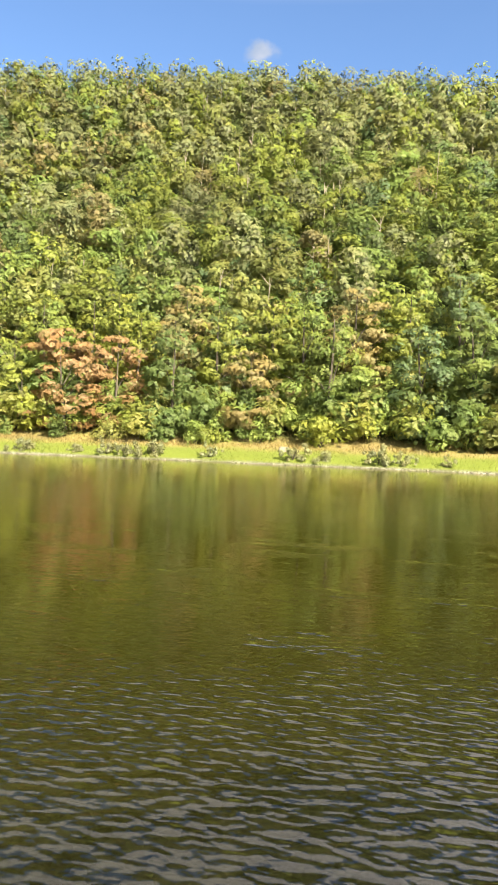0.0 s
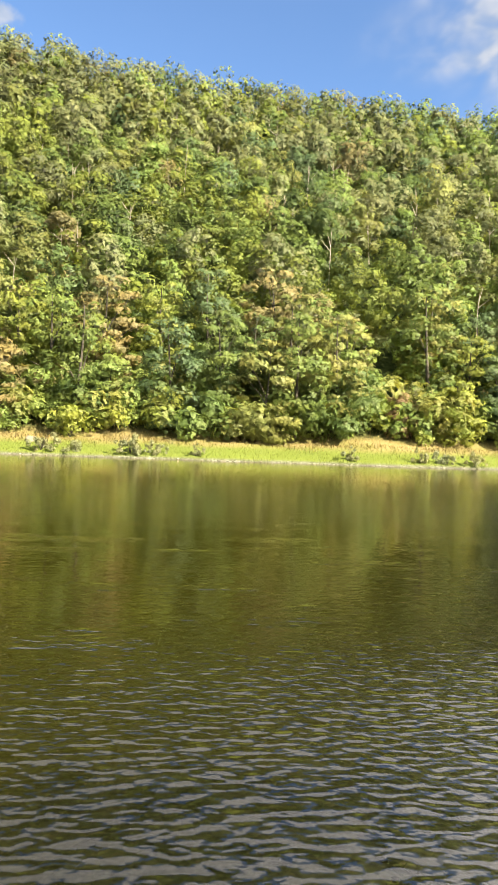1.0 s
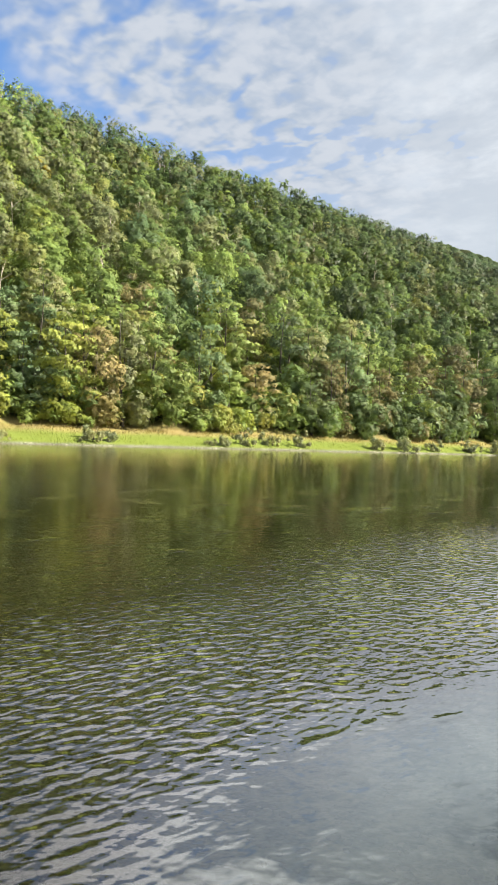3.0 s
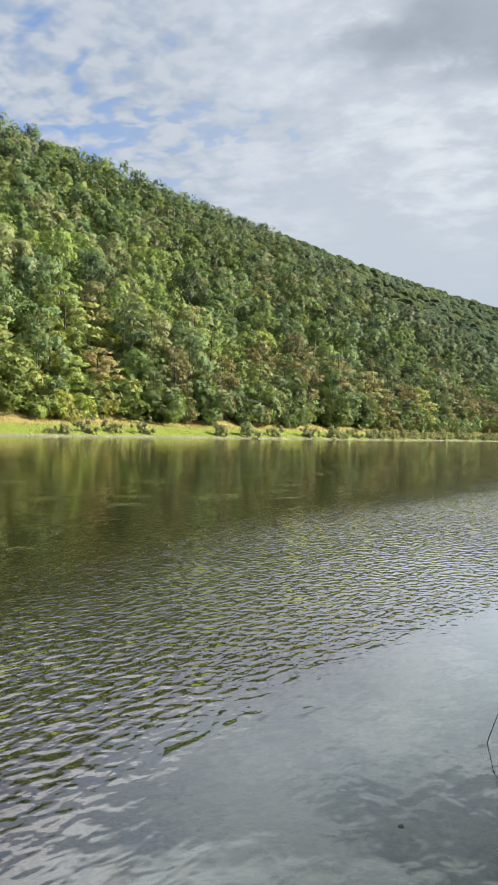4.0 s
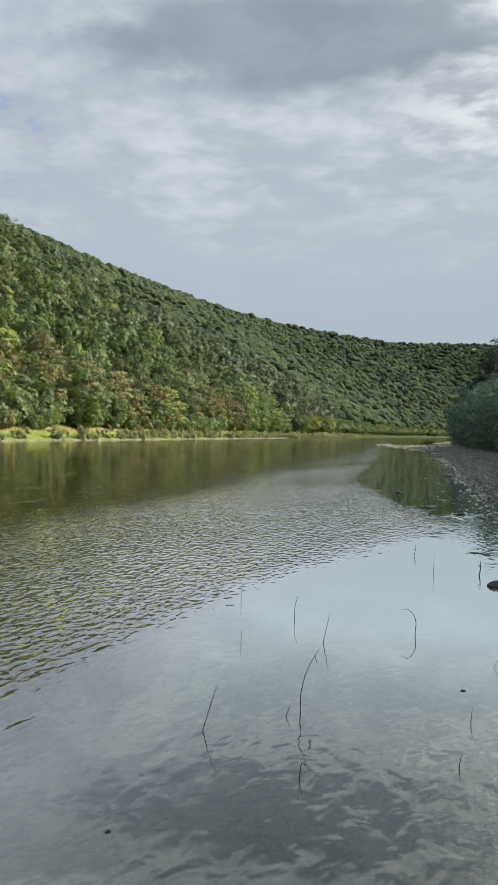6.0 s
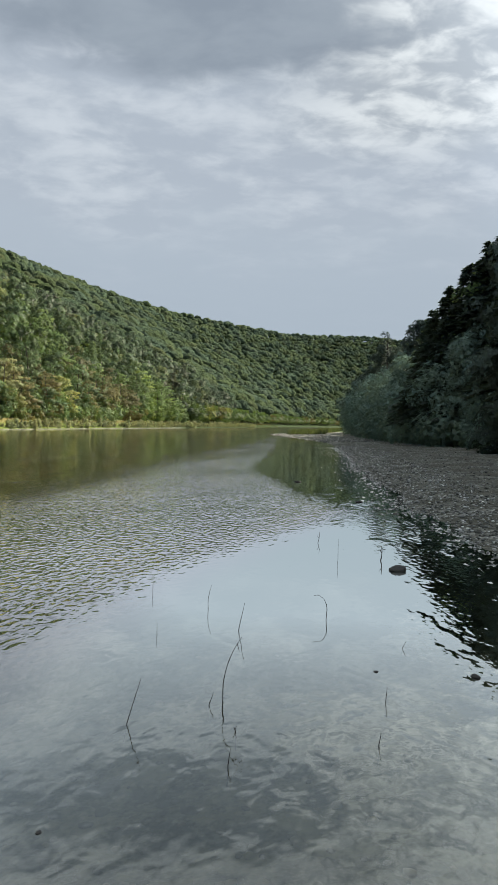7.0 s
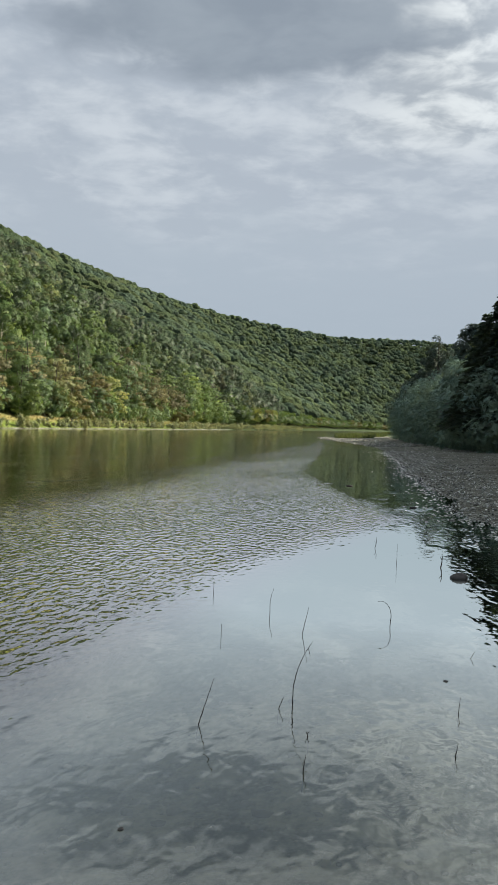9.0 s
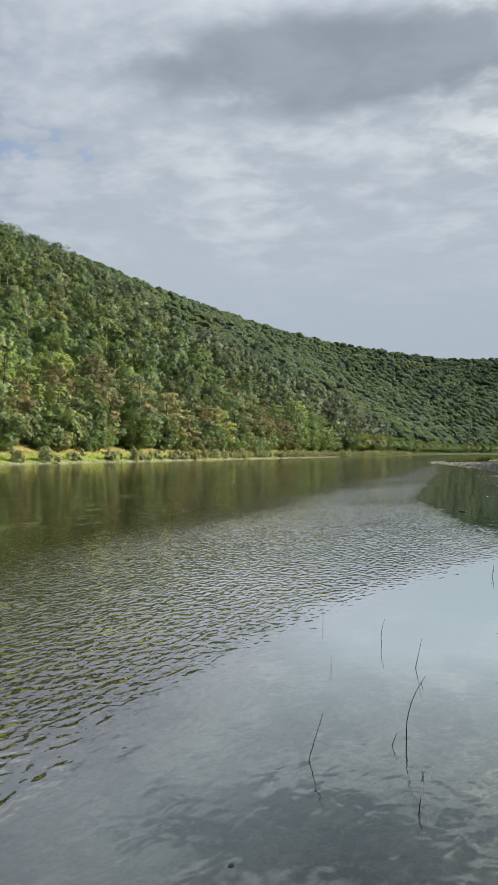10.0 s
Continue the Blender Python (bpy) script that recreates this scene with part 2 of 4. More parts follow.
def ground_material():
    m, w = material("ground")
    geo = w.n("ShaderNodeNewGeometry")
    pos = geo.outputs["Position"]
    grass = w.n("ShaderNodeAttribute", attribute_name="grass").outputs["Fac"]
    litter = w.n("ShaderNodeAttribute", attribute_name="litter").outputs["Fac"]
    peb = w.n("ShaderNodeTexVoronoi", {"Vector": pos, "Scale": 11.0}, feature="F1")
    peb2 = w.n("ShaderNodeTexVoronoi", {"Vector": pos, "Scale": 4.2}, feature="F1")
    tone = w.n("ShaderNodeSeparateXYZ", {0: peb.outputs["Color"]}).outputs[0]
    stone = w.mix(tone, (0.026, 0.027, 0.023), (0.25, 0.25, 0.215))
    stone = w.mix(w.ramp(w.noise(pos, 0.6, 4.0), 0.35, 0.7), stone, (0.085, 0.083, 0.064))
    patch = w.ramp(w.noise(pos, 0.22, 4.0, 0.6), 0.38, 0.62)
    tiny = w.noise(pos, 9.0, 3.0, 0.6)
    turf = w.mix(w.ramp(tiny, 0.3, 0.7), (0.100, 0.134, 0.026), (0.132, 0.166, 0.036))
    dry = w.mix(w.ramp(tiny, 0.3, 0.7), (0.18, 0.145, 0.062), (0.255, 0.21, 0.095))
    dryness = w.n("ShaderNodeAttribute", attribute_name="dry").outputs["Fac"]
    dark_turf = w.n("ShaderNodeAttribute", attribute_name="dark_turf").outputs["Fac"]
    # turf goes over to a darker, duller green downstream
    turf = w.mix(dark_turf, turf, (0.030, 0.045, 0.018))
    turf = w.mix(w.math("MULTIPLY", dryness, w.ramp(patch, 0.0, 1.0, 0.55, 1.0), clamp=True), turf, dry)
    leafy = w.mix(w.ramp(w.noise(pos, 1.3, 5.0, 0.6), 0.35, 0.65), (0.020, 0.032, 0.010), (0.046, 0.060, 0.020))
    silt = w.mix(w.ramp(w.noise(pos, 3.6, 5.0, 0.65), 0.38, 0.62), (0.040, 0.046, 0.028), (0.165, 0.165, 0.122))
    under = w.ramp(w.n("ShaderNodeSeparateXYZ", {0: pos}).outputs[2], -0.10, -0.02, 1.0, 0.0)
    stone = w.mix(under, stone, silt)
    col = w.mix(grass, stone, turf)
    col = w.mix(litter, col, leafy)
    h = w.math("ADD", w.math("MULTIPLY", peb.outputs["Distance"], -0.6), w.math("MULTIPLY", peb2.outputs["Distance"], -0.6))
    bump = w.n("ShaderNodeBump", {"Height": h, "Strength": 1.0, "Distance": 0.09}).outputs[0]
    w.n("ShaderNodeOutputMaterial", {"Surface": principled(w, col, 0.9, bump, 0.04)})
    return m


def water_material():
    """Murky green river water: shallow places show the bed, the surface carries fine wind ripples with crests along the river."""
    m, w = material("river_water")
    pos = w.n("ShaderNodeNewGeometry").outputs["Position"]
    depth = w.n("ShaderNodeAttribute", attribute_name="depth").outputs["Fac"]
    along, across, _ = w.n("ShaderNodeSeparateXYZ", {0: pos}).outputs
    slick = w.n("ShaderNodeAttribute", attribute_name="slick").outputs["Fac"]      # the slack water below the spit, where extra reflection is put in
    calm = w.n("ShaderNodeAttribute", attribute_name="calm").outputs["Fac"]
    lap = w.n("ShaderNodeAttribute", attribute_name="lap").outputs["Fac"]
    shine_lift = w.n("ShaderNodeAttribute", attribute_name="shine_lift").outputs["Fac"]
    # two crossing trains of short-crested wind ripples, and a finer one between them
    t1 = w.n("ShaderNodeMapping", {"Vector": pos, "Rotation": (0, 0, radians(-108)), "Scale": (0.55, 1.0, 1.0)}).outputs[0]
    t2 = w.n("ShaderNodeMapping", {"Vector": pos, "Rotation": (0, 0, radians(-12)), "Scale": (0.55, 1.0, 1.0)}).outputs[0]
    down = w.noise(t1, 13.0, 0.6, 0.4, 0.35)
    side = w.noise(t2, 13.5, 0.6, 0.4, 0.35)
    small = w.noise(pos, 22.0, 1.0, 0.4, 0.3)
    lean = w.n("ShaderNodeMapping", {"Vector": pos, "Rotation": (0, 0, radians(-40))}).outputs[0]
    swell = w.math("MULTIPLY", w.noise(w.vmath("MULTIPLY", lean, (0.42, 1.0, 1.0)), 4.2, 1.0, 0.4, 0.6), w.ramp(w.noise(pos, 0.7, 2.0), 0.38, 0.62, 0.55, 1.0))
    gust = w.ramp(w.noise(w.vmath("MULTIPLY", pos, (0.35, 1.0, 1.0)), 0.30, 3.0, 0.55), 0.34, 0.66, 0.62, 1.2)
    ripple = w.n("ShaderNodeAttribute", attribute_name="ripple").outputs["Fac"]
    fleck = w.ramp(w.noise(w.vmath("MULTIPLY", pos, (0.45, 1.0, 1.0)), 1.1, 3.0, 0.6), 0.54, 0.66, 0.7, 3.2)       # cat's paws on the quiet reach
    gust = w.math("MULTIPLY", gust, w.math("ADD", 1.0, w.math("MULTIPLY", w.math("MULTIPLY", w.ramp(ripple, 0.12, 0.5, 1.0, 0.0), w.ramp(across, 13.0, 24.0, 1.0, 0.0)), w.math("SUBTRACT", fleck, 1.0))))
    amp = w.math("MULTIPLY", gust, ripple)
    h = w.math("ADD", w.math("MULTIPLY", down, w.ramp(slick, 0.0, 1.0, RIPPLE * 0.55, RIPPLE)), w.math("MULTIPLY", side, w.ramp(slick, 0.0, 1.0, RIPPLE * 1.15, RIPPLE * 0.7)))
    h = w.math("ADD", h, w.math("MULTIPLY", small, RIPPLE * 0.13))
    h = w.math("MULTIPLY", h, amp)
    h = w.math("ADD", h, w.math("MULTIPLY", swell, w.math("ADD", 0.0002, w.math("MULTIPLY", lap, 0.0030))))
    wrinkle = w.noise(w.vmath("MULTIPLY", t1, (0.9, 1.0, 1.0)), 7.0, 2.0, 0.5, 0.4)
    h = w.math("ADD", h, w.math("MULTIPLY", wrinkle, w.math("MULTIPLY", lap, 0.0042)))
    bump = w.n("ShaderNodeBump", {"Height": h, "Strength": 1.0, "Distance": 1.0}).outputs[0]
    murk = w.math("SUBTRACT", 1.0, w.math("POWER", 2.718, w.math("MULTIPLY", depth, w.ramp(slick, 0.3, 1.0, -2.4, -0.55))), clamp=True)
    cloudy = w.ramp(w.noise(pos, 0.05, 3.0), 0.35, 0.65)
    silty = w.mix(cloudy, (0.0118, 0.0112, 0.0012), (0.0155, 0.0147, 0.0017))
    clean = w.mix(cloudy, (0.0080, 0.0072, 0.0026), (0.0100, 0.0090, 0.0032))
    body_col = w.mix(slick, silty, clean)
    body = w.n("ShaderNodeBsdfDiffuse", {"Color": body_col}).outputs[0]
    clear = w.n("ShaderNodeBsdfTransparent", {"Color": (0.88, 0.86, 0.70, 1)}).outputs[0]
    inside = w.n("ShaderNodeMixShader", {0: murk, 1: clear, 2: body}).outputs[0]
    # wind too fine to see blurs the open river; it is calmer under the far bank and in the slack water
    fuzzy = w.math("MULTIPLY", w.ramp(across, 9.0, 17.0, 0.0, 0.12), w.ramp(across, 20.0, 38.0, 1.0, 0.5))
    rough = w.math("ADD", w.math("MULTIPLY", fuzzy, w.ramp(calm, 0.0, 1.0, 1.0, 0.08)), w.math("ADD", w.ramp(shine_lift, 0.0, 1.0, 0.012, 0.004), w.ramp(along, 15.0, 24.0, 0.0, 0.05)))
    # reflected light is coloured here: less blue upstream, greener in the slack water
    gloss = w.n("ShaderNodeBsdfGlossy", {"Color": w.mix(w.ramp(shine_lift, 0.55, 1.0), w.mix(slick, (0.98, 0.93, 0.84), (1.0, 0.955, 0.96)), (0.94, 0.985, 0.94)), "Roughness": rough, "Normal": bump}).outputs[0]
    # extra sky glare built in: reflectivity raised above that of plain water
    ior = w.math("MAXIMUM", w.ramp(across, 3.0, 9.5, 1.42, 1.33), w.ramp(shine_lift, 0.0, 1.0, 1.33, 1.6))
    fres = w.n("ShaderNodeFresnel", {"IOR": ior, "Normal": w.vmath("NORMALIZE", w.vmath("ADD", bump, (0.0, 0.0, 2.4)))}).outputs[0]
    smooth_ = w.math("MULTIPLY", w.ramp(across, 0.9, 2.3), w.ramp(along, 2.6, 4.6, 1.2, 0.0))      # sky reflection is lifted further off the spit
    shine = w.math("MULTIPLY", fres, w.math("ADD", 1.0, w.math("MULTIPLY", shine_lift, w.math("ADD", w.math("ADD", 0.5, smooth_), w.math("MULTIPLY", fres, 8.0)))), clamp=True)
    w.n("ShaderNodeOutputMaterial", {"Surface": w.n("ShaderNodeMixShader", {0: shine, 1: inside, 2: gloss}).outputs[0]})
    return m


RIPPLE = 0.0205


def stone_material(name, a, b, wet=0.0):
    m, w = material(name)
    obj = w.n("ShaderNodeNewGeometry")
    f = w.noise(obj.outputs["Position"], 7.0, 5.0, 0.6)
    isl = obj.outputs["Random Per Island"]
    col = w.mix(w.math("POWER", isl, 2.2), a, b)
    col = w.mix(w.ramp(f, 0.3, 0.7), w.mix(1.0, col, (0.7, 0.7, 0.68), "MULTIPLY"), col)
    bump = w.n("ShaderNodeBump", {"Height": f, "Strength": 0.5, "Distance": 0.02}).outputs[0]
    w.n("ShaderNodeOutputMaterial", {"Surface": principled(w, col, 0.85 - 0.5 * wet, bump, 0.4)})
    return m


GROUND = ground_material()
WATER = water_material()
STONE_PALE = stone_material("stone_pale", (0.16, 0.145, 0.11), (0.44, 0.40, 0.32))
STONE_BLOCK = stone_material("stone_block", (0.20, 0.185, 0.145), (0.24, 0.215, 0.17))
STONE_GREY = stone_material("stone_grey", (0.060, 0.062, 0.054), (0.46, 0.46, 0.42))
# the pale end of this colour stands in for sky glinting on wet stones
STONE_DAMP_GLINT = stone_material("stone_damp_glint", (0.07, 0.073, 0.065), (0.78, 0.78, 0.74), 0.8)
STONE_BED = stone_material("stone_bed", (0.05, 0.052, 0.032), (0.22, 0.21, 0.15))
STONE_WET = stone_material("stone_wet", (0.012, 0.0115, 0.010), (0.035, 0.032, 0.029), 0.3)
GRASS = leaf_material("grass_blades", None, 0.3)

# ---- the lie of the land ----
BANK, BEND_X, BEND_R = 53.25, 423.0, 962.0       # far waterline: straight along x, then an arc to the right
FOOT, RIDGE_AT = 7.5, 147.0                      # forest edge and ridge, behind the waterline
RIDGE_S = [-700, -160, -107, -76, -39, 0, 39, 88, 123, 174, 240, 330, 430, 720, 830, 1000, 1150, 1500, 2600]
RIDGE_H = [150, 123, 116, 112, 107, 101, 98.5, 95, 93.5, 92.5, 91.5, 92.5, 95.5, 108, 113, 131, 137, 140, 130]
SHORE_X = [-900, -60, -24, -14, -8, -5, -2.6, -1.2, 0.9, 2.0, 3.5, 8.5, 10.1, 11.5, 13.2, 16.0, 23.8, 29.4, 47.2, 75.9, 95.2, 112, 122, 128, 140, 160]
SHORE_Y = [1.6, 0.4, 1.5, 0.5, 1.1, 0.75, 1.15, 0.8, 0.9, -1.1, -2.4, -2.1, -1.8, -1.5, -1.15, -0.7, 0.0, 0.6, 1.7, 5.0, 10.0, 15.0, 17.2, 17.6, 16.5, 15.0]



def bank_coords(x, y):
    """Distance along the far waterline, and behind it."""
    x, y = np.asarray(x, float), np.asarray(y, float)
    cx, cy = BEND_X, BANK - BEND_R
    ang = np.arctan2(x - cx, y - cy)
    bent = x > cx
    return np.where(bent, cx + BEND_R * ang, x), np.where(bent, np.hypot(x - cx, y - cy) - BEND_R, y - BANK)


def from_bank(s, o):
    s, o = np.asarray(s, float), np.asarray(o, float)
    a = np.maximum(s - BEND_X, 0) / BEND_R
    x = np.where(s > BEND_X, BEND_X + (BEND_R + o) * np.sin(a), s)
    y = np.where(s > BEND_X, BANK - BEND_R + (BEND_R + o) * np.cos(a), BANK + o)
    return x, y


def wobble(x, y, size, seed=0.0):
    """Smooth unevenness, about -1 to 1."""
    a, b = x / size + seed, y / size - seed
    return (np.sin(a * 2.1 + 1.3 * np.sin(b * 1.7)) + np.sin(b * 2.3 + 1.1 * np.sin(a * 1.3 + 2)) + np.sin((a + b) * 1.4 + 0.7)) / 3


def near_shore_behind(x, y):
    """Metres behind the near waterline (negative: in the river)."""
    s, o = bank_coords(x, y)
    line = np.interp(x, SHORE_X, SHORE_Y)
    far_line = -(BANK - 15.0) - o
    flat = line - y + 0.25 * wobble(x, y, 1.7) * np.clip((np.abs(x) - 3) / 5, 0, 1)
    k = np.clip((x - 140) / 40, 0, 1)
    return flat * (1 - k) + far_line * k


def height(x, y):
    x, y = np.asarray(x, float), np.asarray(y, float)
    s, o = bank_coords(x, y)
    o = o + 0.35 * wobble(s, s * 0, 3.1) + 0.5 * wobble(s, s * 0, 17.0, 3)
    n = near_shore_behind(x, y)
    depth = np.minimum(-o * 4, -n)
    slope = np.where(x > 6, 0.045, 0.085)             # the bar shelves gently
    bed = -np.minimum(2.2, 0.02 + slope * depth + 0.006 * depth ** 2) + 0.03 * wobble(x, y, 0.8) * np.clip(depth, 0, 1)
    top = np.interp(s, RIDGE_S, RIDGE_H)
    u = np.clip((o - FOOT) / (RIDGE_AT - FOOT), 0, 1)
    bank = np.clip(o, 0, FOOT) / FOOT
    hill = 1.45 * bank ** 0.7 + (top - 10.5) * (u ** 1.02) + u * (1 - u) * 10 * wobble(s, o, 60) + 0.12 * wobble(x, y, 2.3) * bank
    over = np.clip(o - RIDGE_AT, 0, 4000)
    hill = hill - 0.10 * np.minimum(over, 300) + 3 * wobble(x, y, 140) * np.clip(over / 100, 0, 1)
    near = 0.045 * np.clip(n, 0, 9) + 0.05 * np.clip(n - 9, 0, 60) + 0.05 * wobble(x, y, 1.1) * np.clip(n / 2, 0, 1)
    near = np.where(x < 4, near + 0.12 * np.clip(n, 0, 3), near)
    return np.where(o > 0, hill, np.where(n > 0, near, bed))


def mesh_object(name, verts, faces, mat, parent=None, smooth=False, attrs=None):
    """A mesh object from arrays; all faces have the same number of corners."""
    verts, faces = np.ascontiguousarray(verts, np.float32), np.ascontiguousarray(faces, np.int32)
    me = bpy.data.meshes.new(name)
    k = faces.shape[1]
    me.vertices.add(len(verts))
    me.vertices.foreach_set("co", verts.ravel())
    me.loops.add(faces.size)
    me.loops.foreach_set("vertex_index", faces.ravel())
    me.polygons.add(len(faces))
    me.polygons.foreach_set("loop_start", np.arange(0, faces.size, k, dtype=np.int32))
    if smooth:
        me.polygons.foreach_set("use_smooth", np.ones(len(faces), bool))
    for key, val in (attrs or {}).items():
        val = np.ascontiguousarray(val, np.float32)
        if val.ndim == 1:
            me.attributes.new(key, "FLOAT", "POINT").data.foreach_set("value", val)
        else:
            rgba = np.ones((len(val), 4), np.float32)
            rgba[:, :3] = val
            me.attributes.new(key, "FLOAT_COLOR", "POINT").data.foreach_set("color", rgba.ravel())
    me.update()
    me.validate()
    me.materials.append(mat)
    ob = new(name, me)
    ob.parent = parent
    return ob


def steps(*parts):
    """Grid lines: (from, to, step) stretches one after the other."""
    out = [np.arange(a, b, d) for a, b, d in parts]
    return np.concatenate(out + [np.array([parts[-1][1]], float)])


def grid_faces(nx, ny):
    i = np.arange(nx * ny).reshape(nx, ny)
    return np.stack([i[:-1, :-1], i[1:, :-1], i[1:, 1:], i[:-1, 1:]], -1).reshape(-1, 4)


def build_ground():
    xs = steps((-4500, -700, 380), (-700, -200, 25), (-200, -6, 3), (-6, 30, 0.45), (30, 80, 1.2), (80, 180, 2.0), (180, 520, 8), (520, 1500, 20), (1500, 4700, 200))
    ys = steps((-4500, -600, 300), (-600, -40, 20), (-40, -6, 1.5), (-6, 6, 0.4), (6, 20, 1.2), (20, 50, 2.0), (50, 52, 0.6), (52, 56, 0.3), (56, 64, 0.7), (64, 240, 7), (240, 700, 40), (700, 4700, 400))
    x, y = [a.ravel() for a in np.meshgrid(xs, ys, indexing="ij")]
    z = height(x, y)
    s, o = bank_coords(x, y)
    n = near_shore_behind(x, y)
    o = o + 0.35 * wobble(s, s * 0, 3.1) + 0.5 * wobble(s, s * 0, 17.0, 3)
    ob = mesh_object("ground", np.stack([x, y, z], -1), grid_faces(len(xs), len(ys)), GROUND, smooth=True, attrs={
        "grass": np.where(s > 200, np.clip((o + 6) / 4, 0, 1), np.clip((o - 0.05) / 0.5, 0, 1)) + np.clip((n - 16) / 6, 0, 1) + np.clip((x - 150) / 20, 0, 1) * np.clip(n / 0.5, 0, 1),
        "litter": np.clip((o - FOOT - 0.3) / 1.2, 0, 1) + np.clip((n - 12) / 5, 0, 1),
        "dark_turf": np.clip((s - 110) / 90, 0, 1),
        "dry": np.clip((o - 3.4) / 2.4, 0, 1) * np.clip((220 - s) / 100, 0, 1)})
    tagged(ob, "gravel shore, grassy far bank and wooded valley slope", "ground", kind="structure")
    return ob


def build_water():
    xs = steps((-700, -60, 40), (-60, -6, 6), (-6, 40, 0.5), (40, 200, 4), (200, 600, 16), (600, 1600, 30))
    ys = steps((-600, -40, 30), (-40, -6, 3), (-6, 12, 0.3), (12, 16, 0.8), (16, 50, 4), (50, 58, 1))
    x, y = [a.ravel() for a in np.meshgrid(xs, ys, indexing="ij")]
    dep = np.maximum(-height(x, y), 0)
    dep = np.where((bank_coords(x, y)[1] > -9) | (x > 70), np.maximum(dep, 1.2), dep)      # silt hangs in the water along the far bank
    # ripples run full in a lane along the near side, fade towards the lee of the hill and die in the slack water beside the gravel bar
    outer = np.interp(x, [-10, -2.7, -0.7, 1, 2.3, 6, 10, 20, 30, 58, 100], [3.2, 4.2, 5.2, 5.6, 6.2, 7.0, 7.9, 8.4, 9.0, 10.7, 13.0])
    far = np.clip((y - outer + 1.3) / 3.0, 0, 1)
    lee = 1 - 0.80 * far * far * (3 - 2 * far) - 0.10 * np.clip((y - outer - 2) / 9.0, 0, 1)
    calm = np.clip((x - 0.6 * y + 2.0) / 9.0, 0, 1)
    slick = np.clip((x - 0.35 * y + 2.8) / 3.4, 0, 1)
    lap = np.clip((6.5 - np.hypot(x - 0.5, y)) / 3.0, 0, 1) + 1.6 * np.exp(-((x - 3.6) ** 2 / 0.5 + (y - 0.3) ** 2 / 0.7))
    inner = np.interp(x, [-2, 0.3, 0.9, 1.9, 3, 4.2, 6.4, 8.2, 10.5, 12.4, 15.2, 17.4, 22, 26.8, 30, 45, 60, 90],
                      [-0.5, 0.9, 2.3, 2.75, 2.95, 2.9, 2.7, 2.45, 1.9, 1.4, 0.6, 1.6, 3.0, 4.4, 5.0, 6.4, 8.0, 12.0])
    shine_lift = np.clip((slick - 0.25) / 0.75, 0, 1) * (0.62 + 0.38 * np.clip((inner + 0.4 - y) / 1.5, 0, 1)) * np.clip((outer - 0.3 - y) / 3.0, 0, 1) * np.clip(1.0 - (x - 16) / 26, 0, 1)
    slack = np.clip((inner - y) / 0.9 + 0.5, 0, 1)
    slack = slack * slack * (3 - 2 * slack)
    edge = np.interp(x, SHORE_X, SHORE_Y)
    rip = lee * (1 - 0.965 * slack) + 0.20 * np.exp(-((y - edge - 0.9) / 0.7) ** 2) * np.clip((x - 4.5) / 2, 0, 1) * np.clip((24 - x) / 8, 0, 1)
    ob = mesh_object("water", np.stack([x, y, 0 * x], -1), grid_faces(len(xs), len(ys)), WATER, smooth=True, attrs={"depth": dep, "ripple": rip, "slick": slick, "shine_lift": shine_lift, "calm": calm, "lap": lap})
    tagged(ob, "murky olive-green river with fine wind ripples", "river", kind="structure")


build_ground()
build_water()

# ---- woods ----
rng = np.random.default_rng(7)


def leaf_cards(centres, radii, count, size, flat=0.7, corners=3, up=0.5, jitter=0.38, inner=0.72):
    """Leaf sprays on the outside of foliage clumps: arrays of verts (n, corners, 3)."""
    k = len(centres)
    w = np.asarray(radii) ** 2
    which = rng.choice(k, count, p=w / w.sum())
    d = rng.normal(size=(count, 3))
    d[:, 2] = d[:, 2] * 0.9 + 0.25
    d /= np.linalg.norm(d, axis=1, keepdims=True)
    r = np.asarray(radii)[which][:, None] * rng.uniform(inner, 1.06, (count, 1))
    p = np.asarray(centres)[which] + d * r * np.array([1, 1, flat])
    nrm = d * 1.1 + np.array([0, 0, up]) + rng.normal(size=(count, 3)) * jitter
    nrm /= np.linalg.norm(nrm, axis=1, keepdims=True)
    t = np.cross(nrm, rng.normal(size=(count, 3)))
    t /= np.linalg.norm(t, axis=1, keepdims=True)
    b = np.cross(nrm, t)
    sz = size * rng.uniform(0.6, 1.35, (count, 1))
    if corners == 4:
        off = [t * sz * 0.75, b * sz * 0.38 + nrm * sz * 0.10, -t * sz * 0.75, -b * sz * 0.38 + nrm * sz * 0.10]
    else:
        off = [t * sz * 0.8, b * sz * 0.5 - t * sz * 0.4, -b * sz * 0.5 - t * sz * 0.4]
    return np.stack([p + q for q in off], 1)


def clumps(n, h, width, base=0.12, shape=0.75, low=0.9):
    """Centres and radii of the foliage clumps of one crown."""
    u = rng.uniform(0, 1, n) ** low
    z = h * (base + (1 - base) * u * 0.93)
    env = width / 2 * np.clip(np.sin(np.pi * (0.16 + 0.80 * u)) ** shape, 0.12, 1)
    a = rng.uniform(0, 2 * np.pi, n) + np.arange(n) * 2.4
    rr = env * rng.uniform(0.35, 0.85, n)
    c = np.stack([rr * np.cos(a), rr * np.sin(a), z], -1)
    return c, width * rng.uniform(0.14, 0.24, n) * (1.1 - 0.30 * u) * (14 / max(n, 14)) ** 0.25


